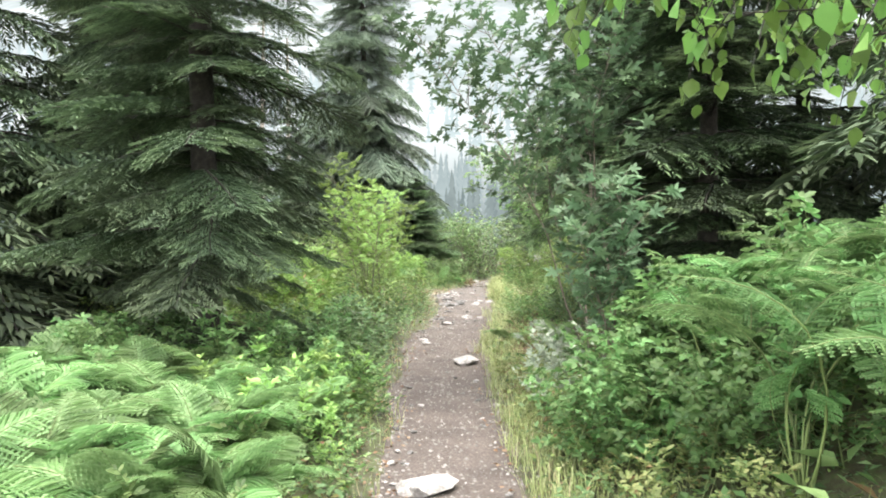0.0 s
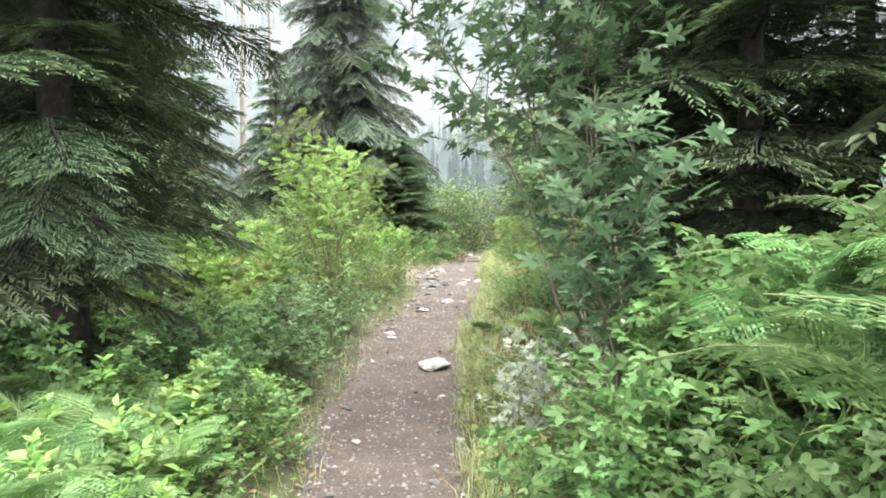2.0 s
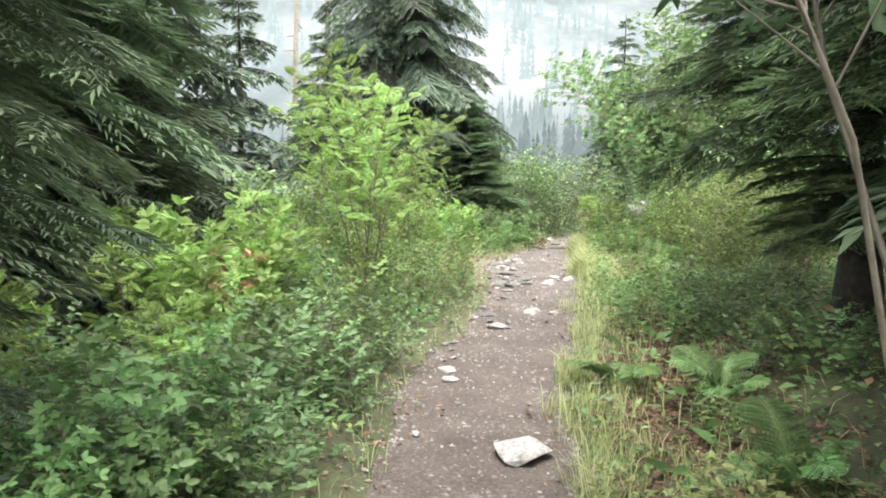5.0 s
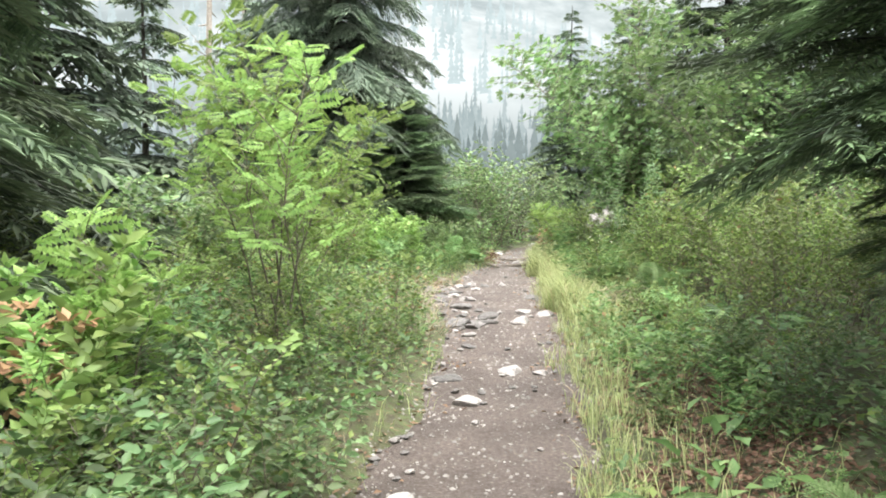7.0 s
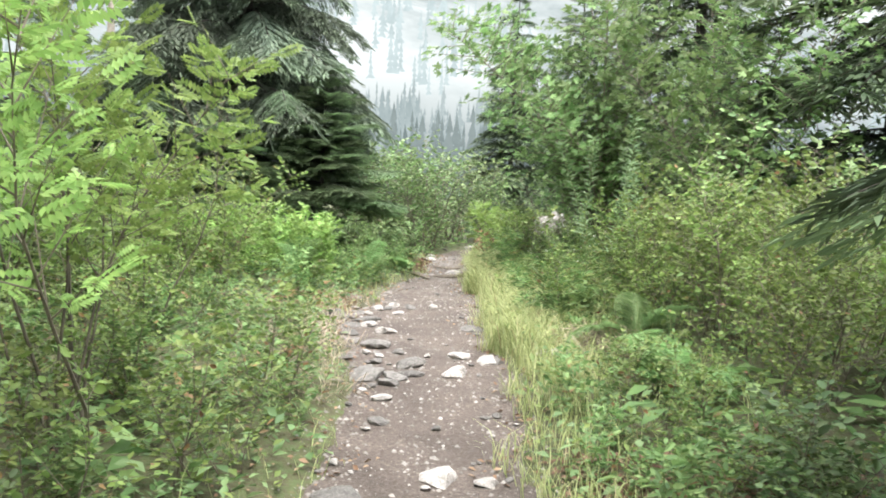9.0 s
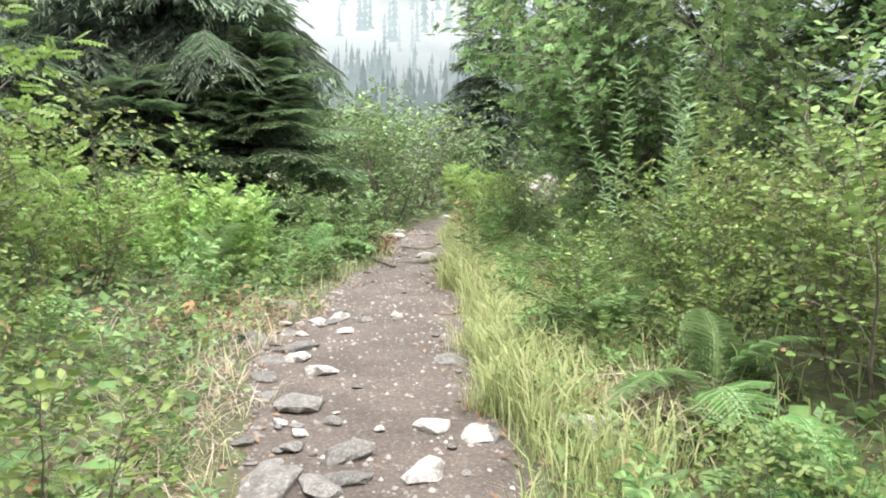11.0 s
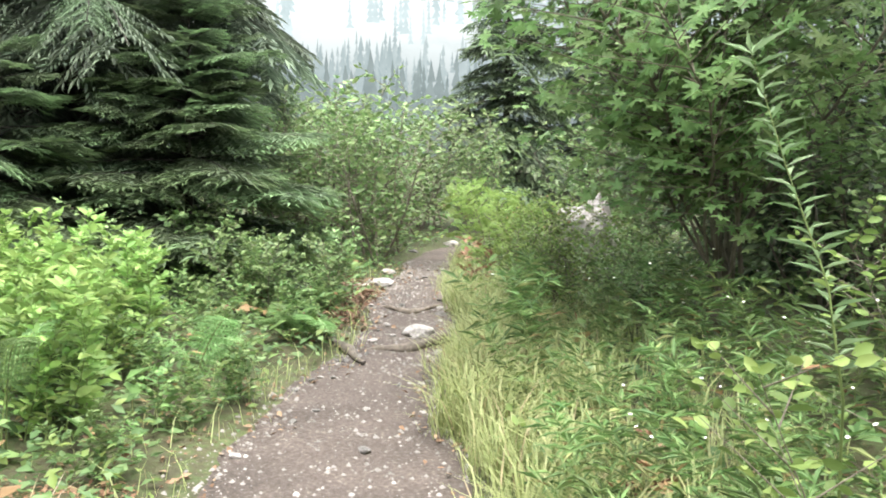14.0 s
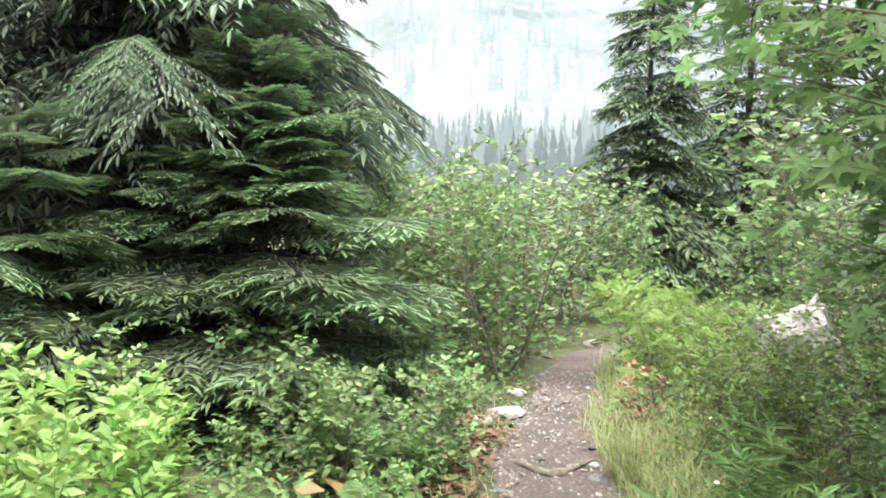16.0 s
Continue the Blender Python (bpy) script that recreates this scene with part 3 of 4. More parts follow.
# ---- ferns ----
def frond_mesh(name, r, material, pairs=20, arch=0.45, leaflets=7, rise=0.75, stalk=0.2, wide=0.27):
    """One frond, a metre long along y, arching over: a stalk with tapering pinnae cut into leaflets."""
    s = np.linspace(0, 1, 10)
    spine = np.stack([0.02 * np.sin(s * 4 + r.uniform(0, 6)), s * (1 - 0.15 * s), rise * s - (rise + arch) * s * s * 0.75], -1)
    if stalk > 0.3:
        spine = np.stack([0.02 * np.sin(s * 4 + r.uniform(0, 6)), (0.32 + 0.5 * arch) * s ** 1.9, 1.3 * s - (0.55 + 0.3 * arch) * s ** 2.4], -1)
    pieces = [(*tube(spine, 0.006 * (1 - 0.8 * s), 4), 1)]
    tan = unit(np.gradient(spine, axis=0))
    P, D, N, S, W = [], [], [], [], []
    B, BD, BN, BS = [], [], [], []
    for i in range(pairs):
        u = stalk + (0.99 - stalk) * i / pairs
        b = np.array([np.interp(u, s, spine[:, k]) for k in range(3)])
        t = unit(np.array([np.interp(u, s, tan[:, k]) for k in range(3)]))
        ln = wide * (math.sin(math.pi * min(1.0, 0.28 + (u - stalk) / (1 - stalk) * 0.735)) ** 0.8) + 0.012
        for side in (-1, 1):
            d = unit(np.array([side, 0, 0]) + t * 0.38 + np.array([0, 0, r.uniform(-0.28, 0.02)]))
            nn = unit(np.cross(t, np.array([-1.0, 0, 0])))
            nn = nn if nn[2] > 0 else -nn
            k = max(3, int(leaflets * (ln / wide) + 1))
            for j in range(k):
                w = (j + 0.5) / k
                q = b + d * ln * w - np.array([0, 0, 0.12 * ln * w * w])
                for sd in (-1, 1):
                    P.append(q), D.append(d * 0.35 + sd * t), N.append(nn), S.append(wide * 0.167 * (0.4 + 0.675 * ln / wide) * (1 - 0.75 * w) + 0.006), W.append(ln / k)
            B.append(b), BD.append(d), BN.append(nn), BS.append(ln * 1.08)
    S, W = np.array(S), np.array(W)
    pieces.append((*strew(TOOTH, P, D, N, S, W / S), 0))
    pieces.append((*strew(SPRIG, B, BD, BN, BS, 0.17), 0))
    return mesh_of(name, pieces, [material, MAT["green_stem"]])


FRONDS = [frond_mesh("frond", np.random.default_rng(80 + i), MAT["fern"], 20, 0.1 + 0.16 * i, 9) for i in range(4)]

LADDER = [frond_mesh("ladder_frond", np.random.default_rng(90 + i), MAT["fern"], 16, 0.1 + 0.14 * i, 5, stalk=0.34, wide=0.12) for i in range(4)]
BRACKEN = [frond_mesh("bracken_frond", np.random.default_rng(95 + i), MAT["bracken"], 17, 0.25 + 0.16 * i, 6, stalk=0.52, wide=0.105) for i in range(4)]


def fern(x, y, size, n, label="light green fern with arching feathery fronds", steep=28, tilt=None, kind=None, span=(0.7, 1.15)):
    r = rng
    f = thing("fern", x, y, float(surface_z(x, y)) - 0.01, label, "fern", "ferns beside the trail")
    a0 = r.uniform(0, 360)
    for j in range(n):
        a = a0 + 360 * j / n + r.uniform(-22, 22) if tilt is None else tilt + r.uniform(-70, 70)
        part("frond", (kind or FRONDS)[r.integers(4)], f, turn(0, 0, 0, steep + r.uniform(-14, 16), r.uniform(-18, 18), a, size * r.uniform(*span)))
    return f


# ---- broad-leaved shrubs and herbs ----
def shoot(name, r, leaf, material, bark, leaf_len, height=1.0, twigs=7, per_twig=7, lean=0.2, twig_len=0.35, bare=0.3, up=0.5, radius=0.012, flat=0.6, width=1.0, along=0):
    """A woody shoot a metre tall with leafy side twigs: (wood mesh, foliage mesh)."""
    s = np.linspace(0, 1, 6)
    d = r.uniform(0, 2 * np.pi)
    spine = np.stack([lean * s ** 1.6 * math.cos(d) + 0.03 * np.sin(s * 7 + d), lean * s ** 1.6 * math.sin(d) + 0.03 * np.cos(s * 6), s * height], -1)
    wood, twig = [tube(spine, radius * (1 - 0.85 * s), 4)], []
    P, D, N, S = [], [], [], []

    def leaf_at(q, dr, grow=1.0):
        P.append(q), D.append(dr)
        N.append(unit(np.array([0, 0, 1.0]) * flat + r.normal(size=3) * 0.45))
        S.append(leaf_len * grow * r.uniform(0.6, 1.2))

    for i in range(twigs):
        u = bare + (1 - bare) * (i + r.uniform(0.1, 0.9)) / twigs
        b = np.array([np.interp(u, s, spine[:, k]) for k in range(3)])
        a = i * 2.4 + r.uniform(-0.5, 0.5)
        dr = unit(np.array([math.cos(a), math.sin(a), up + r.uniform(-0.2, 0.3)]))
        ln = twig_len * (1.15 - 0.6 * u) * r.uniform(0.7, 1.25)
        tip = b + dr * ln
        w = np.linspace(0, 1, 2)
        line = b[None] + dr[None] * ln * w[:, None] + np.array([0, 0, 0.12 * ln])[None] * (w ** 2)[:, None]
        twig.append((*tube(line, radius * 0.4 * (1 - 0.8 * w), 3), 1))
        for j in range(per_twig):
            k = (j + 0.5) / per_twig
            q = b + dr * ln * (0.15 + 0.85 * k) + np.array([0, 0, 0.12 * ln * k * k])
            sd = 1 if j % 2 else -1
            out = unit(np.cross(dr, np.array([0, 0, 1.0]))) * sd
            leaf_at(q, unit(out + dr * r.uniform(0.3, 0.9) + np.array([0, 0, r.uniform(-0.35, 0.3)])))
        leaf_at(tip, dr)
    for j in range(along):
        u = bare + (1 - bare) * (j + 0.5) / along
        b = np.array([np.interp(u, s, spine[:, k]) for k in range(3)])
        a = j * 2.4
        leaf_at(b, unit(np.array([math.cos(a), math.sin(a), up])), 1.1 - 0.4 * u)
    for a in range(4):
        leaf_at(spine[-1], unit(np.array([math.cos(a * 1.6), math.sin(a * 1.6), 0.8])), 0.8)
    return (mesh_of(name + "_wood", wood, [bark], True), mesh_of(name + "_leaves", [strew(leaf, P, D, N, S, width)] + twig, [material, bark]))


def shoots(name, count, *args, tall=1.0, **kw):
    """Shoots of a kind that is about `tall` metres high, with leaves of their true size."""
    args = (*args[:3], args[3] / tall, *args[4:])
    return [shoot(name, np.random.default_rng(300 + 7 * i), *args, **kw) for i in range(count)]


KINDS = dict(
    huckle=shoots("huckleberry", 5, OVAL, MAT["huckle"], MAT["stem"], 0.054, tall=0.8, twigs=13, per_twig=8, twig_len=0.4, bare=0.08, radius=0.008, width=1.2, lean=0.3),
    huckle_tall=shoots("tall_huckleberry", 5, OVAL, MAT["huckle"], MAT["stem"], 0.048, tall=1.1, twigs=22, per_twig=9, twig_len=0.34, bare=0.12, radius=0.006, width=1.2, lean=0.3),
    glossy=shoots("glossy", 5, OVAL, MAT["alder_dark"], MAT["stem"], 0.062, tall=0.6, twigs=11, per_twig=7, twig_len=0.4, bare=0.05, radius=0.008, lean=0.3, width=1.2, flat=0.9),
    alder=shoots("alder", 5, OVAL, MAT["alder"], MAT["stem"], 0.075, tall=1.0, twigs=18, per_twig=8, twig_len=0.4, bare=0.12, radius=0.009, lean=0.3, width=1.3),
    thicket=shoots("thicket", 5, OVAL, MAT["alder"], MAT["stem"], 0.1, tall=1.9, twigs=20, per_twig=7, twig_len=0.32, bare=0.08, radius=0.008, lean=0.25, width=1.1),
    lime=shoots("young_rowan", 3, PINNATE, MAT["lime"], MAT["stem"], 0.14, twigs=10, per_twig=4, twig_len=0.28, bare=0.3, radius=0.01, lean=0.3),
    lime_tall=shoots("slender_rowan", 5, PINNATE, MAT["lime"], MAT["stem"], 0.15, tall=2.4, twigs=19, per_twig=5, twig_len=0.27, bare=0.4, radius=0.0048, lean=0.22, up=0.8),
    maple=shoots("maple_sapling", 3, MAPLE, MAT["maple"], MAT["stem"], 0.12, tall=1.65, twigs=18, per_twig=6, twig_len=0.26, bare=0.52, radius=0.007, lean=0.15),
    maple_tall=shoots("old_maple", 4, MAPLE, MAT["maple"], MAT["stem"], 0.13, tall=3.4, twigs=38, per_twig=8, twig_len=0.22, bare=0.42, radius=0.0032, lean=0.2, up=0.7),
    thimble=shoots("salmonberry", 5, TRIFOLIATE, MAT["thimble"], MAT["green_stem"], 0.095, tall=0.9, twigs=14, per_twig=5, twig_len=0.3, bare=0.12, radius=0.007, flat=1.0, lean=0.3),
    bright=shoots("bright", 5, LEAF, MAT["bright"], MAT["green_stem"], 0.09, tall=0.75, twigs=6, per_twig=6, twig_len=0.18, bare=0.1, radius=0.006, flat=0.8, lean=0.12, along=26, up=0.7, width=0.78),
    willow=shoots("willowherb", 4, NARROW, MAT["willow"], MAT["green_stem"], 0.115, tall=1.5, twigs=0, per_twig=0, bare=0.45, radius=0.004, lean=0.18, along=66, up=0.55, flat=0.8, width=1.2),
    herb=shoots("herb", 5, OVAL, MAT["herb"], MAT["green_stem"], 0.056, tall=0.45, twigs=11, per_twig=7, twig_len=0.35, bare=0.05, radius=0.006, flat=0.9, along=8),
    yellow=shoots("yellowing_herb", 4, OVAL, MAT["yellowing"], MAT["green_stem"], 0.05, tall=0.4, twigs=9, per_twig=6, twig_len=0.35, bare=0.05, radius=0.006, flat=0.9, along=6),
    narrow=shoots("narrow_herb", 4, NARROW, MAT["herb"], MAT["green_stem"], 0.11, tall=0.55, twigs=5, per_twig=6, twig_len=0.25, bare=0.05, radius=0.005, flat=0.9, along=26, width=1.3),
    pale=shoots("pale", 3, MAPLE, MAT["pale"], MAT["green_stem"], 0.075, tall=0.75, twigs=11, per_twig=5, twig_len=0.28, bare=0.25, radius=0.007, flat=0.7, lean=0.3),
    broad=shoots("broad", 4, MAPLE, MAT["maple_green"], MAT["stem"], 0.12, tall=3.2, twigs=46, per_twig=8, twig_len=0.26, bare=0.16, radius=0.005, flat=0.9, lean=0.3, width=1.05),
    limb=shoots("limb", 3, LEAF, MAT["birch"], MAT["bark"], 0.095, tall=2.2, twigs=17, per_twig=6, twig_len=0.26, bare=0.25, radius=0.006, flat=0.3, lean=0.12, up=0.2, width=1.35),
    rust=shoots("rust", 2, FOLD, MAT["rust"], MAT["stem"], 0.05, tall=0.4, twigs=8, per_twig=6, twig_len=0.3, bare=0.1, radius=0.006),
)


def shrub(name, kind, x, y, height, n, spread, label, category="shrub", group="", lean=22, z=None, base=0.4):
    """A shrub or clump: shoots from one root, each with its own foliage."""
    r = rng
    ob = thing(name, x, y, float(surface_z(x, y)) - 0.02 if z is None else z, label, category, group or name.replace("_", " ") + " growth")
    for j in range(n):
        a = 2 * math.pi * j / n + r.uniform(-0.5, 0.5)
        rr = spread * math.sqrt(r.uniform(0, 1)) * base
        wood, leaves = KINDS[kind][r.integers(len(KINDS[kind]))]
        out = lean * r.uniform(0.2, 1.0)
        st = part("stem", wood, ob, turn(rr * math.cos(a), rr * math.sin(a), 0, -out * math.sin(a), out * math.cos(a), r.uniform(0, 360), height * r.uniform(0.7, 1.1)))
        part("foliage", leaves, st)
    return ob


def scatter(count, x0, x1, y0, y1, gap=0.15, seed=0):
    """Spots off the trail within a stretch of the plan."""
    r = np.random.default_rng(900 + seed)
    spots = []
    for _ in range(count * 40):
        x, y = r.uniform(x0, x1), r.uniform(y0, y1)
        if abs(x - float(mid_x(y))) < float(half_w(y)) + gap:
            continue
        if (x - 1.5) ** 2 + (y - 15.6) ** 2 < 0.3:
            continue
        near = 0.75 * math.sqrt(abs(x1 - x0) * abs(y1 - y0) / count)
        if any((x - a) ** 2 + (y - b) ** 2 < near * near for a, b in spots):
            continue
        spots.append((x, y))
        if len(spots) == count:
            break
    return spots


def many(name, kind, spots, h0, h1, n, spread, label, category="shrub", lean=22, slope=None):
    for x, y in spots:
        shrub(name, kind, x, y, rng.uniform(h0, h1) * (slope(x, y) if slope else 1), n, spread, label, category, lean=lean)


HERB = "leafy green herb clump at the trail edge"
HUCK = "yellow-green huckleberry bush with small leaves"
# left of the trail, from the start onwards
for x, y in scatter(27, -3.6, -0.95, 3.7, 6.6, 0.5, 1):
    k = float(soft(-0.8, -2.6, x))
    fern(x, y, rng.uniform(0.72, 0.9) + 0.22 * k, 9, steep=42)
many("leafy_herb", "herb", scatter(22, -1.7, -0.5, 3.2, 9.0, 0.14, 2), 0.3, 0.55, 4, 0.35, HERB, "herb")
many("bright_herb", "bright", scatter(10, -1.7, -0.75, 4.9, 7.2, 0.3, 62), 0.5, 0.75, 3, 0.25, "upright bright green herb with broad leaves", "herb", 10)
many("salmonberry_bush", "thimble", scatter(12, -3.2, -0.95, 6.4, 9.0, 0.4, 3), 0.6, 0.9, 6, 0.5, "green salmonberry clump with three-part leaves")
many("huckleberry_bush", "huckle", scatter(9, -3.2, -1.0, 9.4, 13.2, 0.2, 4), 0.5, 0.85, 5, 0.5, HUCK)
many("willow_bush", "glossy", scatter(18, -2.2, -0.6, 8.4, 13.0, 0.15, 70), 0.4, 0.65, 5, 0.45, "dark green glossy-leaved bush beside the trail")
many("young_rowan", "lime", scatter(6, -2.9, -1.6, 9.8, 12.6, 0.6, 5), 0.7, 1.1, 4, 0.4, "lime green rowan sapling among low shrubs", "sapling")
many("bright_shrub", "bright", [(-1.8, 10.95), (-1.75, 11.5), (-2.25, 11.15), (-2.4, 11.8), (-2.0, 12.3)], 1.0, 1.25, 5, 0.5, "lime green shrub with broad pointed leaves", lean=26)
many("huckleberry_bush", "huckle_tall", [(-1.95, 18.3), (-2.45, 18.8), (-2.75, 18.1), (-1.6, 18.8)], 1.15, 1.4, 8, 0.6, "tall yellow-green huckleberry bush with reddish twigs")
shrub("rowan_tree", "lime_tall", -1.2, 13.7, 2.6, 7, 0.5, "slender multi-stemmed rowan with lime green leaves", "tree", lean=26)
shrub("rowan_tree", "lime_tall", -1.5, 15.7, 1.9, 4, 0.4, "small lime green rowan beside the trail", "tree")
many("huckleberry_bush", "huckle", [p for p in scatter(24, -3.4, -0.45, 13.3, 17.4, 0.2, 6) if p[0] < -1.3 or p[1] < 14.8], 0.5, 0.85, 5, 0.5, HUCK)
many("leafy_herb", "herb", [p for p in scatter(26, -2.8, -0.2, 13.0, 19.0, 0.12, 7) if p[0] < -1.2 or p[1] < 14.8 or p[1] > 18.3], 0.3, 0.55, 4, 0.35, HERB, "herb")
many("bright_herb", "bright", scatter(28, -2.9, -0.5, 19.45, 21.5, 0.5, 8), 0.6, 0.78, 7, 0.45, "fresh bright green broad-leaved herb clump", "herb", 12)
many("leafy_herb", "herb", scatter(14, -0.8, 0.55, 18.9, 22.4, 0.1, 9), 0.3, 0.5, 5, 0.3, "low green herb clump at the trail edge", "herb")
fern(-0.12, 19.75, 0.75, 3, "upright fern with ladder-like fronds before bright herbs", 2, kind=LADDER)
fern(-0.75, 19.2, 0.75, 4, "upright fern with ladder-like fronds before bright herbs", 4, kind=LADDER)
fern(0.3, 21.3, 0.5, 6)
fern(0.15, 22.3, 0.5, 5)
many("willow_bush", "alder", scatter(9, -1.3, 0.5, 21.8, 24.0, 0.25, 10), 0.5, 0.8, 6, 0.45, "dark green willow bush with small leaves")
many("alder_thicket", "thicket", [p for p in scatter(17, -0.6, 2.8, 24.8, 29.5, 0.45, 11) if p[0] < float(mid_x(p[1])) or p[1] > 27.5], 1.5, 2.1, 7, 0.7, "grey-green alder thicket closing the trail view")
many("alder_thicket", "alder", scatter(9, -7.0, -2.6, 15.5, 20.0, 0.3, 12), 0.9, 1.4, 6, 0.7, "grey-green alder bush under conifers")
many("huckleberry_bush", "huckle", scatter(12, -6.5, -3.2, 9.5, 15.5, 0.3, 13), 0.7, 1.1, 5, 0.6, HUCK)

# right of the trail
for x, y in scatter(18, 1.7, 3.3, 3.2, 6.6, 0.55, 21):
    fern(x, y, rng.uniform(1.35, 1.62), 12, "tall green bracken arching over the trail bank", 8, kind=BRACKEN, span=(0.5, 1.05))
many("salmonberry_bush", "thimble", scatter(20, 1.5, 3.2, 3.5, 6.8, 0.35, 22), 0.7, 1.1, 6, 0.5, "green salmonberry thicket with three-part leaves", slope=lambda x, y: 0.5 + 0.5 * float(soft(0.9, 1.8, x)))
many("yellowing_herb", "yellow", scatter(34, 0.68, 1.6, 2.8, 9.0, 0.18, 23), 0.2, 0.42, 4, 0.4, "low yellowing herb clump at the trail edge", "herb")
many("salmonberry_bush", "thimble", scatter(8, 0.95, 1.6, 4.8, 6.4, 0.3, 71), 0.6, 0.95, 6, 0.5, "green salmonberry clump with three-part leaves")
shrub("maple_sapling", "maple", 1.38, 6.5, 1.75, 4, 0.3, "blue-green maple sapling with lobed leaves", "sapling", lean=14)
shrub("pale_herb", "pale", 0.86, 7.05, 0.85, 5, 0.4, "pale whitish-leaved herb beside the trail", "herb")
many("huckleberry_bush", "huckle", scatter(8, 1.95, 2.6, 7.8, 13.4, 0.9, 24), 0.3, 0.5, 6, 0.45, "yellow-green huckleberry bush under fir boughs")
many("leafy_herb", "herb", scatter(6, 1.0, 1.8, 7.6, 13.0, 0.35, 68), 0.2, 0.35, 4, 0.35, "sparse low herb on dry litter", "herb")
many("willow_bush", "glossy", [(1.75, 11.0), (2.1, 11.5), (1.8, 12.2), (2.2, 12.8), (1.75, 13.1), (2.3, 10.6)], 0.4, 0.55, 5, 0.45, "dark green leafy bush in front of firs")
fern(0.95, 11.1, 0.5, 5, "pale green fern against dry litter", 25)
fern(1.5, 10.6, 0.55, 5)
fern(1.45, 9.2, 0.6, 6)
many("huckleberry_bush", "huckle_tall", scatter(17, 2.1, 3.2, 13.6, 17.8, 1.0, 25), 0.8, 1.2, 7, 0.5, HUCK)
many("huckleberry_bush", "huckle", scatter(7, 1.5, 2.0, 13.0, 16.4, 0.35, 65), 0.3, 0.55, 5, 0.4, "low huckleberry bush behind trailside grass")
many("leafy_herb", "herb", scatter(16, 1.1, 1.9, 12.4, 17.0, 0.3, 66), 0.25, 0.45, 4, 0.35, HERB, "herb")
many("willowherb", "willow", [(1.97, 17.0), (2.4, 17.2), (2.2, 17.7)], 1.5, 1.75, 2, 0.3, "tall willowherb stalks with narrow leaves", "herb", 10)
shrub("huckleberry_bush", "huckle_tall", 1.66, 17.0, 1.0, 2, 0.15, "upright yellow-green huckleberry bush beside grass", lean=5)
fern(1.95, 15.9, 0.65, 5, "fern fronds reaching from huckleberry bushes", 34)
many("leafy_herb", "narrow", scatter(14, -1.5, 0.1, 14.2, 17.4, 0.25, 69), 0.22, 0.4, 5, 0.3, "arching grass-like herb clump at the trail edge", "herb")
fern(1.75, 17.0, 0.6, 6)
fern(1.9, 14.9, 0.52, 5, "fern fronds reaching from huckleberry bushes", 34)
many("leafy_herb", "narrow", scatter(30, 1.25, 3.0, 16.8, 21.4, 0.35, 27), 0.4, 0.65, 5, 0.45, "deep green herb clump with narrow leaves", "herb")
shrub("maple_tree", "broad", 3.9, 18.6, 3.2, 7, 0.6, "spreading maple with many leaning stems", "tree", lean=24)
shrub("alder_tree", "thicket", 4.2, 26.8, 2.6, 7, 0.6, "round leafy alder beside the trail bend", "tree", lean=22)
many("willow_bush", "alder", scatter(9, 2.2, 3.3, 20.8, 23.4, 0.6, 28), 0.4, 0.65, 6, 0.45, "dark green willow bush with small leaves")
many("huckleberry_bush", "huckle", scatter(9, 2.0, 3.6, 22.8, 26.5, 0.5, 29), 0.45, 0.7, 6, 0.5, "yellowing bush where the trail bends")
many("huckleberry_bush", "huckle_tall", [(2.0, 22.2), (2.4, 22.5), (2.25, 21.7)], 0.75, 0.95, 7, 0.5, "yellow-green bush in front of pale boulder")
many("alder_thicket", "thicket", scatter(9, 3.0, 5.5, 13.5, 22.0, 0.5, 30), 1.2, 1.9, 6, 0.7, "grey-green alder bush under conifers")
many("young_rowan", "lime", [(2.05, 25.2), (2.5, 24.5), (2.0, 23.6), (2.7, 26.0)], 0.7, 1.0, 4, 0.4, "yellow-green rowan sapling where the trail bends", "sapling")
many("alder_thicket", "thicket", scatter(9, 3.2, 7.0, 24.0, 31.0, 0.6, 31), 1.1, 1.7, 5, 0.8, "grey-green alder bush behind the trail bend")
many("alder_thicket", "thicket", scatter(8, -3.6, -0.4, 26.5, 31.0, 0.4, 32), 1.2, 1.8, 5, 0.8, "grey-green alder bush behind young firs")
many("willow_bush", "glossy", scatter(7, -2.0, -0.9, 8.0, 10.6, 0.35, 67), 0.5, 0.75, 5, 0.45, "dark green glossy-leaved bush beside the trail")
many("alder_thicket", "thicket", [(3.7, 19.9), (4.4, 20.8), (4.1, 22.4), (3.8, 23.6), (5.0, 21.6)], 1.2, 1.6, 6, 0.8, "dark alder bush behind the leaning maple")
shrub("dead_herb", "rust", 1.75, 18.4, 0.35, 3, 0.2, "rusty orange withered leaf clump", "herb")
shrub("dead_herb", "rust", 1.75, 22.9, 0.5, 3, 0.2, "rusty orange withered leaf clump", "herb")
shrub("dead_herb", "rust", -2.0, 11.6, 0.9, 2, 0.2, "rusty orange withered leaf clump", "herb")


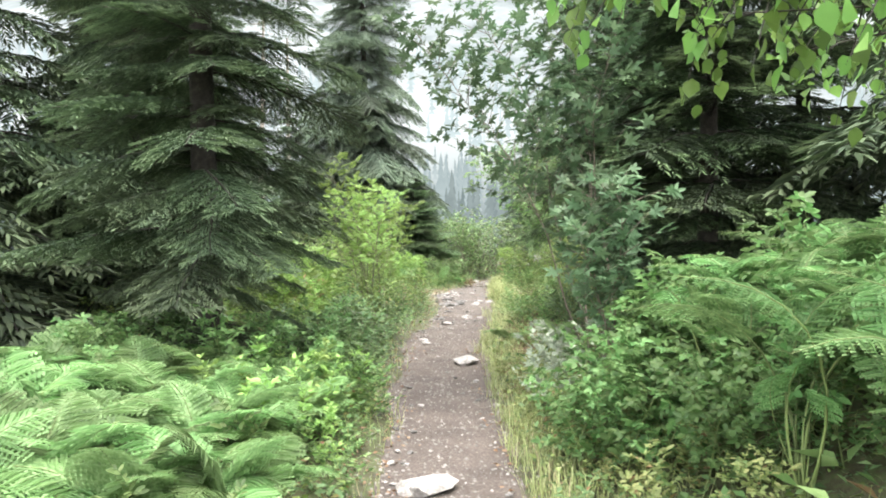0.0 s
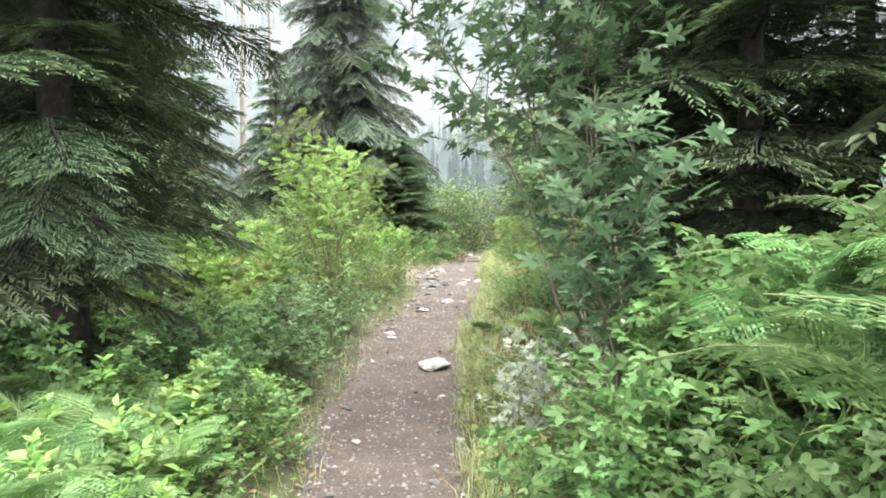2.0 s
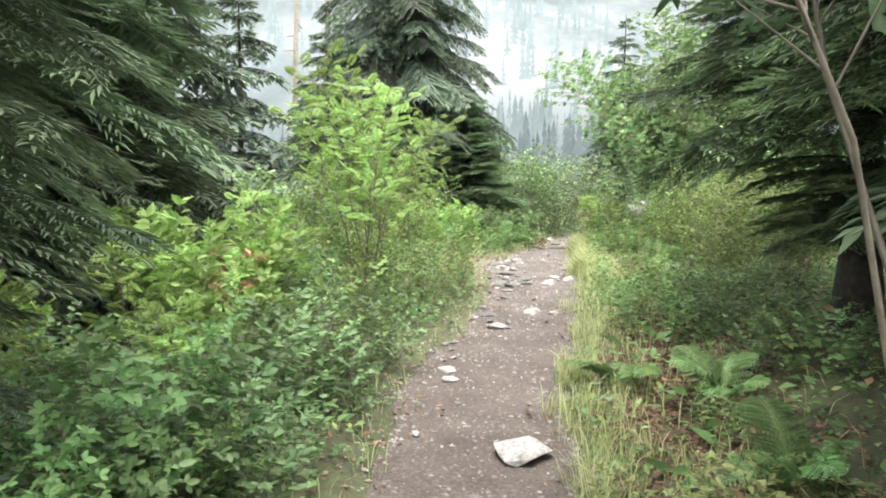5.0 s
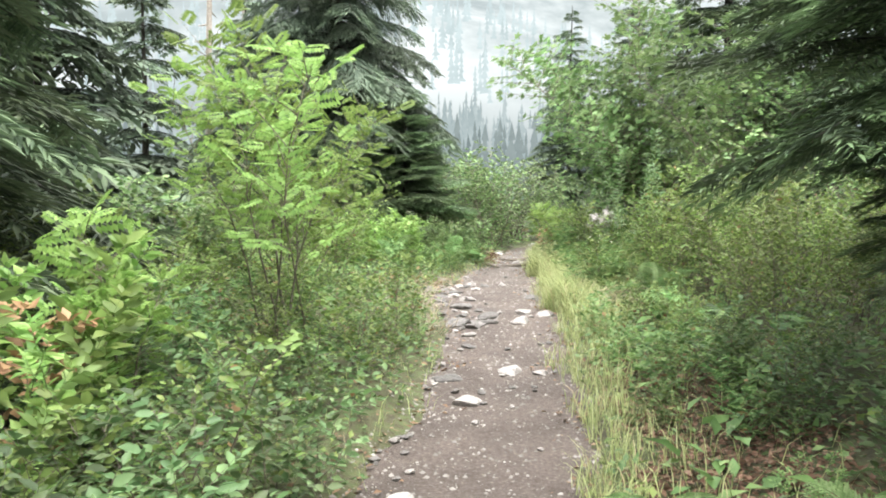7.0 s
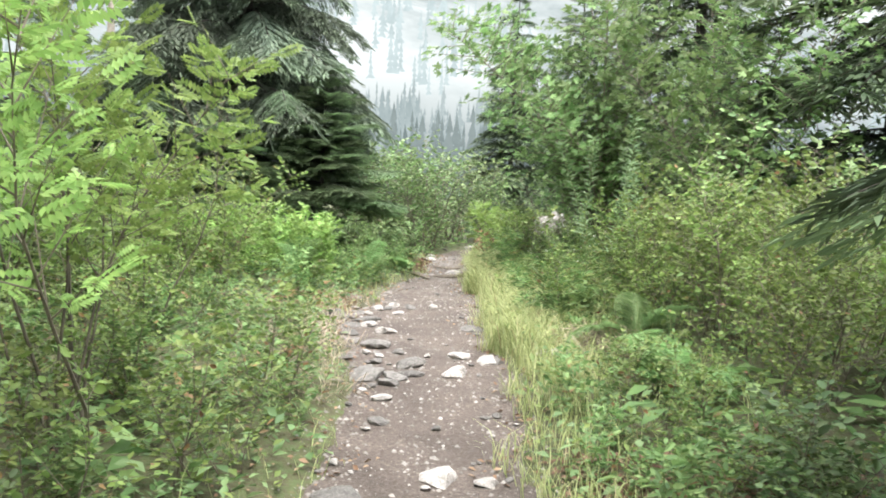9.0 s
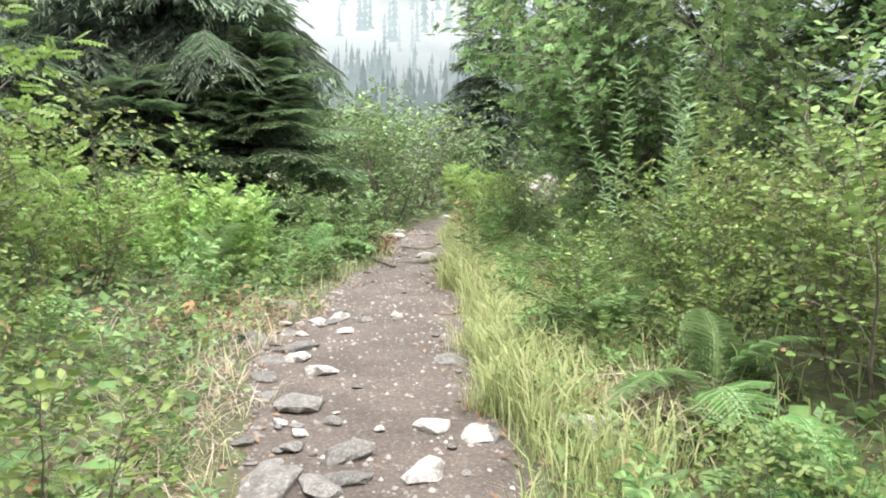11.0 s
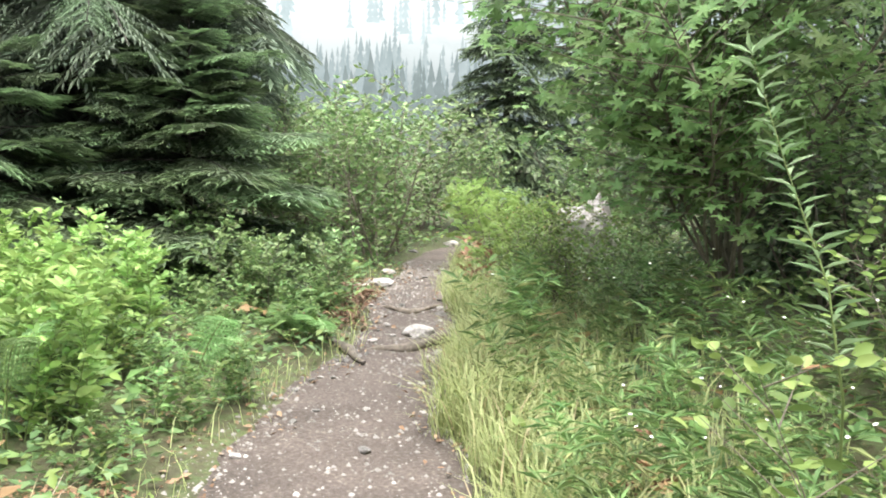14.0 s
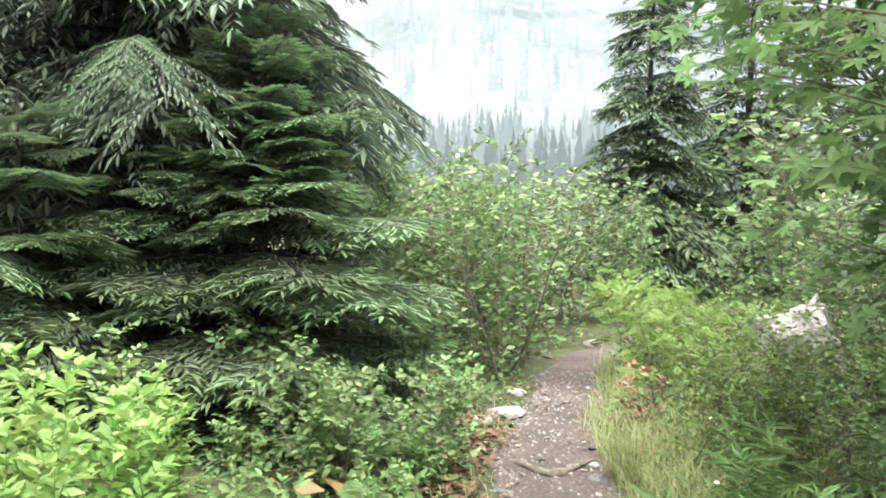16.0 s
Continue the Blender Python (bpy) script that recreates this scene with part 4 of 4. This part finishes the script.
def leaning_tree(name, x, y, kind, limbs, label, trunk_top, radius):
    """A tree with a short trunk from which leafy limbs lean: (height on trunk, tilt, heading, length)."""
    z0 = float(surface_z(x, y)) - 0.03
    tree = thing(name, x, y, z0, label, "tree")
    zz = np.linspace(0, trunk_top, 6)
    part("trunk", mesh_of("trunk", [tube(np.stack([0.03 * np.sin(zz * 3), 0.02 * np.cos(zz * 2), zz], -1), radius * (1 - 0.4 * zz / trunk_top), 8)], [MAT["stem"]], True), tree)
    for h, tilt, heading, ln in limbs:
        wood, leaves = KINDS[kind][rng.integers(len(KINDS[kind]))]
        a = radians(heading)
        m = pose(0, 0, h) @ Matrix.Rotation(radians(tilt), 4, Vector((-math.sin(a), math.cos(a), 0))) @ Matrix.Rotation(rng.uniform(0, 6.28), 4, "Z") @ Matrix.Scale(ln, 4)
        part("foliage", leaves, part("limb", wood, tree, m))
    return tree


# maple whose stems lean over the trail; headings: 180 is towards the trail
leaning_tree("maple_tree", 1.45, 7.5, "maple_tall", [(0.2, 20, 175, 3.4), (0.3, 12, 150, 3.6), (0.3, 6, 230, 3.7), (0.35, 16, 120, 3.3)],
             "maple with leaning stems and lobed leaves over the trail", 0.5, 0.05)
# maple whose many stems lean over the trail
leaning_tree("maple_tree", 3.15, 21.0, "broad", [(0.5, 38, 205, 3.0), (0.6, 36, 218, 3.3), (0.4, 30, 192, 3.3), (0.4, 25, 208, 3.5), (0.2, 24, 185, 2.9), (0.25, 32, 205, 2.7), (0.2, 20, 215, 3.2), (0.3, 30, 175, 2.7), (0.25, 12, 170, 3.3), (0.2, 28, 240, 3.0), (0.3, 10, 260, 3.4), (0.3, 26, 150, 2.6), (0.25, 20, 300, 3.2), (0.3, 36, 225, 2.5), (0.3, 25, 20, 2.8)],
             "spreading maple with many leaning stems", 0.6, 0.07)
# birch beside the start, its limbs hanging over the trail
leaning_tree("birch_tree", 2.8, 2.8, "limb", [(2.07, 88, 172, 1.9), (2.07, 86, 160, 2.1), (2.02, 90, 150, 1.9), (2.07, 88, 178, 2.4), (1.97, 90, 140, 1.6), (1.97, 88, 163, 1.5), (2.12, 90, 165, 2.5), (2.02, 90, 125, 1.7), (2.02, 90, 155, 2.3), (2.22, 88, 170, 2.4), (2.32, 86, 158, 2.3)],
             "leafy birch with limbs hanging over the trail start", 2.9, 0.08)

# ---- loose stuff on the ground ----
def stuff(name, template, count, x0, x1, y0, y1, size, material, label, category, seed, gap=0.02, lift=0.0, stand=0.5, flat=1.0, width=1.0, keep=None):
    r = np.random.default_rng(seed)
    x, y = r.uniform(x0, x1, count), r.uniform(y0, y1, count)
    off = np.abs(x - mid_x(y)) - half_w(y) + 0.1 * np.sin(y * 3.7 + x) * np.sin(y * 1.9) + 0.05 * np.sin(y * 11.3)
    ok = off > gap + 0.12 * r.normal(size=count) ** 2 * 0.5
    if keep is not None:
        ok &= keep(x, y, off) > r.uniform(0, 1, count)
    x, y = x[ok], y[ok]
    n = len(x)
    z = surface_z(x, y) + r.uniform(0, 1, n) * lift - 0.005
    a = r.uniform(0, 2 * np.pi, n)
    D = np.stack([np.cos(a), np.sin(a), stand + r.normal(size=n) * 0.3], -1)
    N = np.stack([r.normal(size=n) * 0.4, r.normal(size=n) * 0.4, np.full(n, flat)], -1)
    if stand > 1.3:
        N = np.stack([-np.cos(a), -np.sin(a), np.full(n, 0.3)], -1)
    v, f = strew(template, np.stack([x, y, z], -1), D, N, r.uniform(0.4, 1.3, n) * size, width)
    return tagged(new(name, mesh_of(name, [(v, f)], [material])), label, category, kind="stuff")


open_litter = lambda x, y: 1 - 0.85 * soft(0.75, 0.9, x) * (1 - soft(1.6, 1.9, x)) * soft(7.5, 8.2, y) * (1 - soft(13.0, 13.8, y))
stuff("undergrowth", FOLD, 80000, -4.5, 4.5, 1.0, 27.0, 0.07, MAT["alder_dark"], "low leafy undergrowth covering the forest floor", "undergrowth", 41, 0.1, 0.16, 0.3, keep=lambda x, y, off: (0.25 + 0.75 * np.exp(-off / 1.2)) * open_litter(x, y))
stuff("undergrowth", FOLD, 26000, -10, 10, -3.0, 34.0, 0.15, MAT["herb"], "scattered leafy plants on the forest floor", "undergrowth", 49, 0.3, 0.2, 0.3)
stuff("undergrowth", FOLD, 34000, -4.5, 4.5, 1.0, 27.0, 0.06, MAT["huckle"], "small yellow-green leaves among the undergrowth", "undergrowth", 42, 0.08, 0.24, 0.4, keep=lambda x, y, off: (0.2 + 0.8 * np.exp(-off / 0.8)) * open_litter(x, y))
tufts = lambda x, y: 0.35 + 0.65 * soft(-0.35, 0.45, np.sin(x * 7.3 + y * 3.1) * np.cos(y * 5.7 - x * 4.0) + 0.3 * np.sin(y * 1.3))
stuff("grass", BLADE, 150000, 0.2, 2.6, 1.0, 26.0, 0.23, MAT["grass"], "pale yellow-green grass along the trail edge", "grass", 43, -0.03, 0.0, 1.6,
      keep=lambda x, y, off: np.where(x > mid_x(y), tufts(x, y) * np.exp(-np.maximum(off, 0) / (0.3 + 0.28 * soft(14.5, 17.5, y) * (1 - soft(21, 23, y)))), 0))
stuff("grass", BLADE, 100000, 0.8, 2.6, 14.6, 23.0, 0.33, MAT["grass"], "lush pale grass leaning over the trail edge", "grass", 48, 0.04, 0.0, 1.5,
      keep=lambda x, y, off: np.where(x > mid_x(y), tufts(x, y) * np.exp(-np.maximum(off - 0.2, 0) / 0.3) * soft(14.6, 17.0, y), 0))
stuff("grass", BLADE, 22000, -1.6, 0.9, 1.0, 25.0, 0.2, MAT["grass"], "sparse grass tufts beside the trail", "grass", 44, -0.03, 0.0, 1.6, keep=lambda x, y, off: np.where(x < mid_x(y), 0.8 * tufts(x, y) * np.exp(-np.maximum(off, 0) / 0.3), 0))
stuff("leaf_litter", FOLD, 26000, -2.2, 2.6, 1.0, 25.0, 0.045, MAT["dry"], "dry brown leaves and litter on the soil", "litter", 45, -0.2, 0.03, 0.05, keep=lambda x, y, off: 0.12 + 0.8 * np.exp(-np.abs(off - 0.05) / 0.22))
stuff("leaf_litter", FOLD, 22000, 0.6, 2.2, 7.5, 14.0, 0.045, MAT["dry"], "reddish dry leaves and twigs under firs", "litter", 51, 0.15, 0.05, 0.1, keep=lambda x, y, off: soft(0.1, 0.35, off) * (1 - soft(0.9, 1.5, off)))
stuff("dry_grass", BLADE, 9000, -1.3, 0.3, 14.8, 18.6, 0.2, MAT["straw"], "pale dry grass and straw on the stony trail edge", "grass", 54, -0.02, 0.0, 0.5, keep=lambda x, y, off: np.where(x < mid_x(y), 0.7 * np.exp(-np.maximum(off, 0) / 0.5), 0))
stuff("leaf_litter", FOLD, 2600, -0.95, -0.1, 17.6, 18.9, 0.03, MAT["rust"], "rusty needles and bark scraps at the trail edge", "litter", 52, 0.0, 0.04, 0.1)
stuff("leaf_litter", FOLD, 1500, 0.35, 0.95, 21.7, 23.4, 0.06, MAT["dry"], "straw-brown dead leaves at the trail edge", "litter", 53, 0.0, 0.1, 0.4)
stuff("flowers", LOBED, 130, 1.4, 2.8, 16.6, 22.0, 0.015, MAT["flower"], "scattered tiny white meadow flowers", "flowers", 46, 0.3, 0.0, 0.2, width=1.0).location = (0, 0, 0.62)

# ---- stones ----
def stone_mesh(name, r, material, flat=0.5, rough=0.35, sub=2):
    bm = bmesh.new()
    bmesh.ops.create_icosphere(bm, subdivisions=sub, radius=0.5)
    o = Vector(r.uniform(-50, 50, 3))
    planes = [(Vector(unit(r.normal(size=3))), r.uniform(0.2, 0.38)) for _ in range(11)]
    for v in bm.verts:
        for nrm, dd in planes:
            over = v.co.dot(nrm) - dd
            if over > 0:
                v.co -= nrm * over * 0.96
        v.co *= 1 + 0.6 * rough * noise.noise(v.co * 2.2 + o) + 0.1 * noise.noise(v.co * 6 + o)
        if sub > 3:
            v.co *= 1 + 0.16 * noise.noise(v.co * 9 + o) + 0.09 * noise.noise(v.co * 21 + o)
        v.co.z *= flat
    me = bpy.data.meshes.new(name)
    bm.to_mesh(me)
    bm.free()
    me.materials.append(material)
    return me


GREY = [stone_mesh("stone", np.random.default_rng(600 + i), MAT["stone"], 0.36 + 0.08 * (i % 3), 0.2) for i in range(6)]
WHITE = [stone_mesh("white_stone", np.random.default_rng(620 + i), MAT["white_stone"], 0.5, 0.35) for i in range(4)]


def stone(x, y, size, white=False, label="", turned=None, sink=0.42, sx=1.0, pick=None):
    ob = new("stone", (WHITE if white else GREY)[rng.integers(4) if pick is None else pick])
    a = rng.uniform(0, 360) if turned is None else turned
    inside = abs(x - float(mid_x(y))) < float(half_w(y))
    z = float(trail_z(x, y)) if inside else float(surface_z(x, y))
    ob.matrix_world = pose(x, y, z + size * 0.5 * (0.5 - sink), rng.uniform(-10, 10), rng.uniform(-10, 10), a) @ Matrix.Diagonal((size * sx, size, size, 1))
    return tagged(ob, label or ("pale whitish rock set in the trail" if white else "grey angular stone on the trail"), "stone", "stones on the trail")


for x, y, s, sx, w in [(0.01, 17.45, 0.26, 1.4, 0), (0.14, 16.93, 0.2, 1.2, 1), (0.11, 16.38, 0.3, 1.3, 0), (0.25, 16.09, 0.16, 0.9, 0), (0.33, 15.71, 0.27, 1.3, 0), (0.21, 15.44, 0.22, 1.1, 0), (-0.13, 16.84, 0.22, 1.1, 0), (0.94, 15.91, 0.2, 1.1, 0), (0.91, 17.15, 0.24, 1.3, 0), (0.64, 15.53, 0.26, 0.7, 1), (0.04, 15.48, 0.3, 1.3, 0), (0.12, 15.96, 0.1, 1.2, 1), (-0.28, 17.53, 0.24, 1.2, 0), (-0.01, 17.2, 0.18, 1.2, 1), (0.3, 17.9, 0.14, 1.2, 1), (-0.25, 11.35, 0.14, 1.2, 1), (0.4, 13.8, 0.2, 1.5, 1), (0.62, 13.75, 0.14, 1, 1),
                      (0.07, 13.1, 0.2, 1.4, 1), (-0.05, 13.6, 0.2, 1.3, 0), (-0.26, 11.6, 0.16, 1.2, 1), (0.34, 15.5, 0.22, 1.2, 0), 
                      (0.68, 16.0, 0.18, 1.4, 1), (0.9, 15.9, 0.2, 1.3, 1), (0.22, 18.3, 0.19, 1.2, 1), (0.1, 18.2, 0.16, 1.1, 1), (0.42, 18.25, 0.13, 1.2, 0),
                      (0.65, 18.4, 0.15, 1.1, 1), (1.12, 21.65, 0.3, 1.2, 1), (0.85, 23.75, 0.26, 1.4, 1), (0.7, 23.5, 0.2, 1.2, 1), (0.98, 24.4, 0.2, 1, 1),
                      (1.05, 26.2, 0.22, 1.1, 0), (1.35, 26.1, 0.18, 1.3, 0), (1.9, 27.0, 0.25, 1.2, 1),
                      (0.1, 14.6, 0.18, 1.2, 0), (0.13, 15.0, 0.16, 1, 1), (1.38, 22.4, 0.14, 1.2, 0), (1.25, 21.1, 0.12, 1, 1), (-0.18, 18.6, 0.22, 1.3, 0)]:
    stone(x, y, s, bool(w), sx=sx)
stone(0.3, 9.9, 0.34, True, "flat whitish rock set in the trail", 10, 0.3, 1.35, 0)
stone(-0.16, 5.2, 0.36, True, "flat whitish rock set in the trail", 25, 0.35, 1.4, 1)
sr = np.random.default_rng(77)
for i in range(24):
    y = sr.uniform(15.0, 18.2)
    x = float(mid_x(y)) - float(half_w(y)) * sr.uniform(0.55, 1.15)
    stone(x, y, sr.uniform(0.05, 0.16), sr.uniform() < 0.12, "angular grey slab among gravel at the trail edge", sink=0.35, sx=sr.uniform(1.0, 1.6))
for i in range(190):
    y = sr.uniform(3.5, 25.0)
    side = sr.choice([-1, -1, 1])
    x = float(mid_x(y)) + side * float(half_w(y)) * sr.uniform(0.55, 1.05) if sr.uniform() < 0.7 else float(mid_x(y)) + float(half_w(y)) * sr.uniform(-0.8, 0.8)
    stone(x, y, sr.uniform(0.03, 0.085), sr.uniform() < 0.4, "small pebble lying on trodden earth", sink=0.2)

# grey rock outcrop behind the trail bend
crag = new("boulder", stone_mesh("boulder", np.random.default_rng(660), MAT["white_stone"], 0.9, 0.28, 4))
crag.matrix_world = pose(2.85, 23.4, 1.05, 5, 8, 30) @ Matrix.Diagonal((0.9, 0.8, 1.75, 1))
tagged(crag, "pale grey weathered boulder half hidden by leaves", "boulder")

r = np.random.default_rng(91)
n = 15000
py = r.uniform(2.5, 25.5, n)
pu = np.where(r.uniform(0, 1, n) < 0.45, np.sign(r.uniform(-1, 0.7, n)) * (0.95 + 0.18 * r.normal(size=n)), r.normal(size=n) * 0.55)
pu = np.clip(pu, -1.35, 1.3)
px_ = mid_x(py) + pu * half_w(py)
PEB = T([(0, -0.5, 0), (0.45, 0, 0.05), (0, 0.5, 0), (-0.45, 0.05, 0), (0.05, 0, 0.4)], [(0, 1, 4), (1, 2, 4), (2, 3, 4), (3, 0, 4)])
ang = r.uniform(0, 2 * np.pi, n)
D = np.stack([np.cos(ang), np.sin(ang), r.normal(size=n) * 0.15], -1)
gz_ = np.maximum(trail_z(px_, py), ground_z(px_, py)) - 0.002
gv, gf = strew(PEB, np.stack([px_, py, gz_], -1), D, np.tile([[0, 0, 1.0]], (n, 1)), 0.011 + 0.03 * r.uniform(0, 1, n) ** 4, r.uniform(0.6, 1.2, n))
tagged(new("gravel", mesh_of("gravel", [(gv, gf)], [MAT["gravel"]])), "fine pale gravel scattered over trodden earth", "gravel", kind="stuff")


# ---- roots, log ----
def root(pts, radius, label):
    p = np.array(pts, float)
    u = np.linspace(0, len(p) - 1, 22)
    q = np.stack([np.interp(u, np.arange(len(p)), p[:, k]) for k in range(3)], -1)
    q[:, 2] += 0.012 * np.sin(u * 4.0)
    q[:, 1] += 0.02 * np.sin(u * 2.6)
    q[:, 2] += trail_z(q[:, 0], q[:, 1])
    q[:, 2] -= 0.012
    q[:, 0] += 0.012 * np.sin(u * 6.3)
    rr = radius * (0.25 + 0.55 * np.sin(np.pi * u / u[-1])) * (1 + 0.22 * np.sin(u * 7) + 0.12 * np.sin(u * 17))
    return tagged(new("root", mesh_of("root", [tube(q, rr, 8)], [MAT["root"]], True)), label, "root")


root([(0.72, 21.2, -0.02), (1.0, 21.15, 0.03), (1.3, 21.4, 0.05), (1.5, 21.75, 0.02)], 0.05, "grey exposed root crossing the trail")
root([(0.85, 22.7, -0.01), (1.1, 22.4, 0.03), (1.4, 22.7, 0.02)], 0.035, "thin grey root across the trail")
root([(0.45, 21.5, 0.02), (0.62, 21.1, 0.05), (0.75, 20.8, 0.02)], 0.04, "dark exposed root at the trail edge")

# dry grass hummock beside the trail
stone(1.35, 15.76, 0.34, True, "pale upright rock beside a rotting stump", sink=0.1, sx=0.75)
hum = thing("dry_hummock", 1.62, 15.85, float(surface_z(1.62, 15.85)), "rotting stump draped with dry straw-coloured grass", "stump")
part("stump", stone_mesh("stump", np.random.default_rng(5), MAT["root"], 0.9, 0.3), hum, turn(0, 0, 0.1, 0, 0, 20, 0.36))
r = np.random.default_rng(14)
a = r.uniform(0, 2 * np.pi, 260)
hv, hf = strew(BLADE, np.stack([0.1 * r.normal(size=260), 0.1 * r.normal(size=260), 0.14 + 0.12 * r.uniform(0, 1, 260)], -1), np.stack([np.cos(a), np.sin(a), -1.1 + 1.3 * r.uniform(0, 1, 260)], -1), r.normal(size=(260, 3)), r.uniform(0.15, 0.36, 260), 0.9)
part("dry_grass", mesh_of("dry_grass", [(hv, hf)], [MAT["straw"]]), hum, label="straw-coloured dry grass")


# ---- distance, beyond fifty metres ----
def far_trees(name, count, y0, y1, x0, x1, h0, h1, zf, material, seed, label):
    r = np.random.default_rng(seed)
    pieces = []
    for _ in range(count):
        x, y, h = r.uniform(x0, x1), r.uniform(y0, y1), r.uniform(h0, h1) * r.uniform(0.7, 1.15)
        z = zf(x, y)
        tiers = 6
        slim = r.uniform(0.09, 0.15)
        for k in range(tiers):
            zz = z + h * (0.05 + 0.87 * k / tiers)
            w = h * slim * (1 - k / tiers) ** 0.85 * r.uniform(0.65, 1.2) + 0.08
            m = 6
            an = np.arange(m) * 2 * np.pi / m + r.uniform(0, 6)
            reach = r.uniform(0.5, 1.35, m)
            rim = np.stack([x + w * np.cos(an) * reach, y + w * np.sin(an) * reach, zz - h * 0.045 * r.uniform(0.1, 1.5, m)], -1)
            v = np.concatenate([rim, [[x, y, zz + h * 0.15]]])
            pieces.append((v, [(i, (i + 1) % m, m) for i in range(m)]))
    return tagged(new(name, mesh_of(name, pieces, [material])), label, "forest", kind="stuff")


def hill_z(x, y):
    return -2.0 + 0.075 * np.maximum(y - 60, 0) + 0.34 * np.maximum(y - 230, 0) + 4 * np.sin(x * 0.03 + 1) * soft(90, 200, y) + 25 * np.sin(x * 0.011 + y * 0.006 + 0.6) * soft(230, 500, y)


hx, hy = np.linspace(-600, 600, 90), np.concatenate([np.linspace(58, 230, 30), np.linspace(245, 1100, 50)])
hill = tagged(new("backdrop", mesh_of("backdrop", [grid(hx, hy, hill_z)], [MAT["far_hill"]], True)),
              "pale glowing mountain slope with fog painted in", "mountain", kind="structure")
# three rows of trees, each painted paler to stand for deeper haze
far_trees("far_forest", 750, 85, 140, -95, 95, 6, 10, lambda x, y: float(hill_z(x, y)), MAT["far_near"], 31, "glowing grey conifers, haze painted in, at the valley side")
far_trees("far_forest", 1000, 140, 250, -170, 170, 8, 13, lambda x, y: float(hill_z(x, y)), MAT["far_mid"], 32, "paler glowing conifers with mountain fog painted in")
far_trees("far_forest", 500, 260, 420, -250, 250, 10, 18, lambda x, y: float(hill_z(x, y)), MAT["far_high"], 33, "faint glowing conifers, fog painted in, high on a slope")
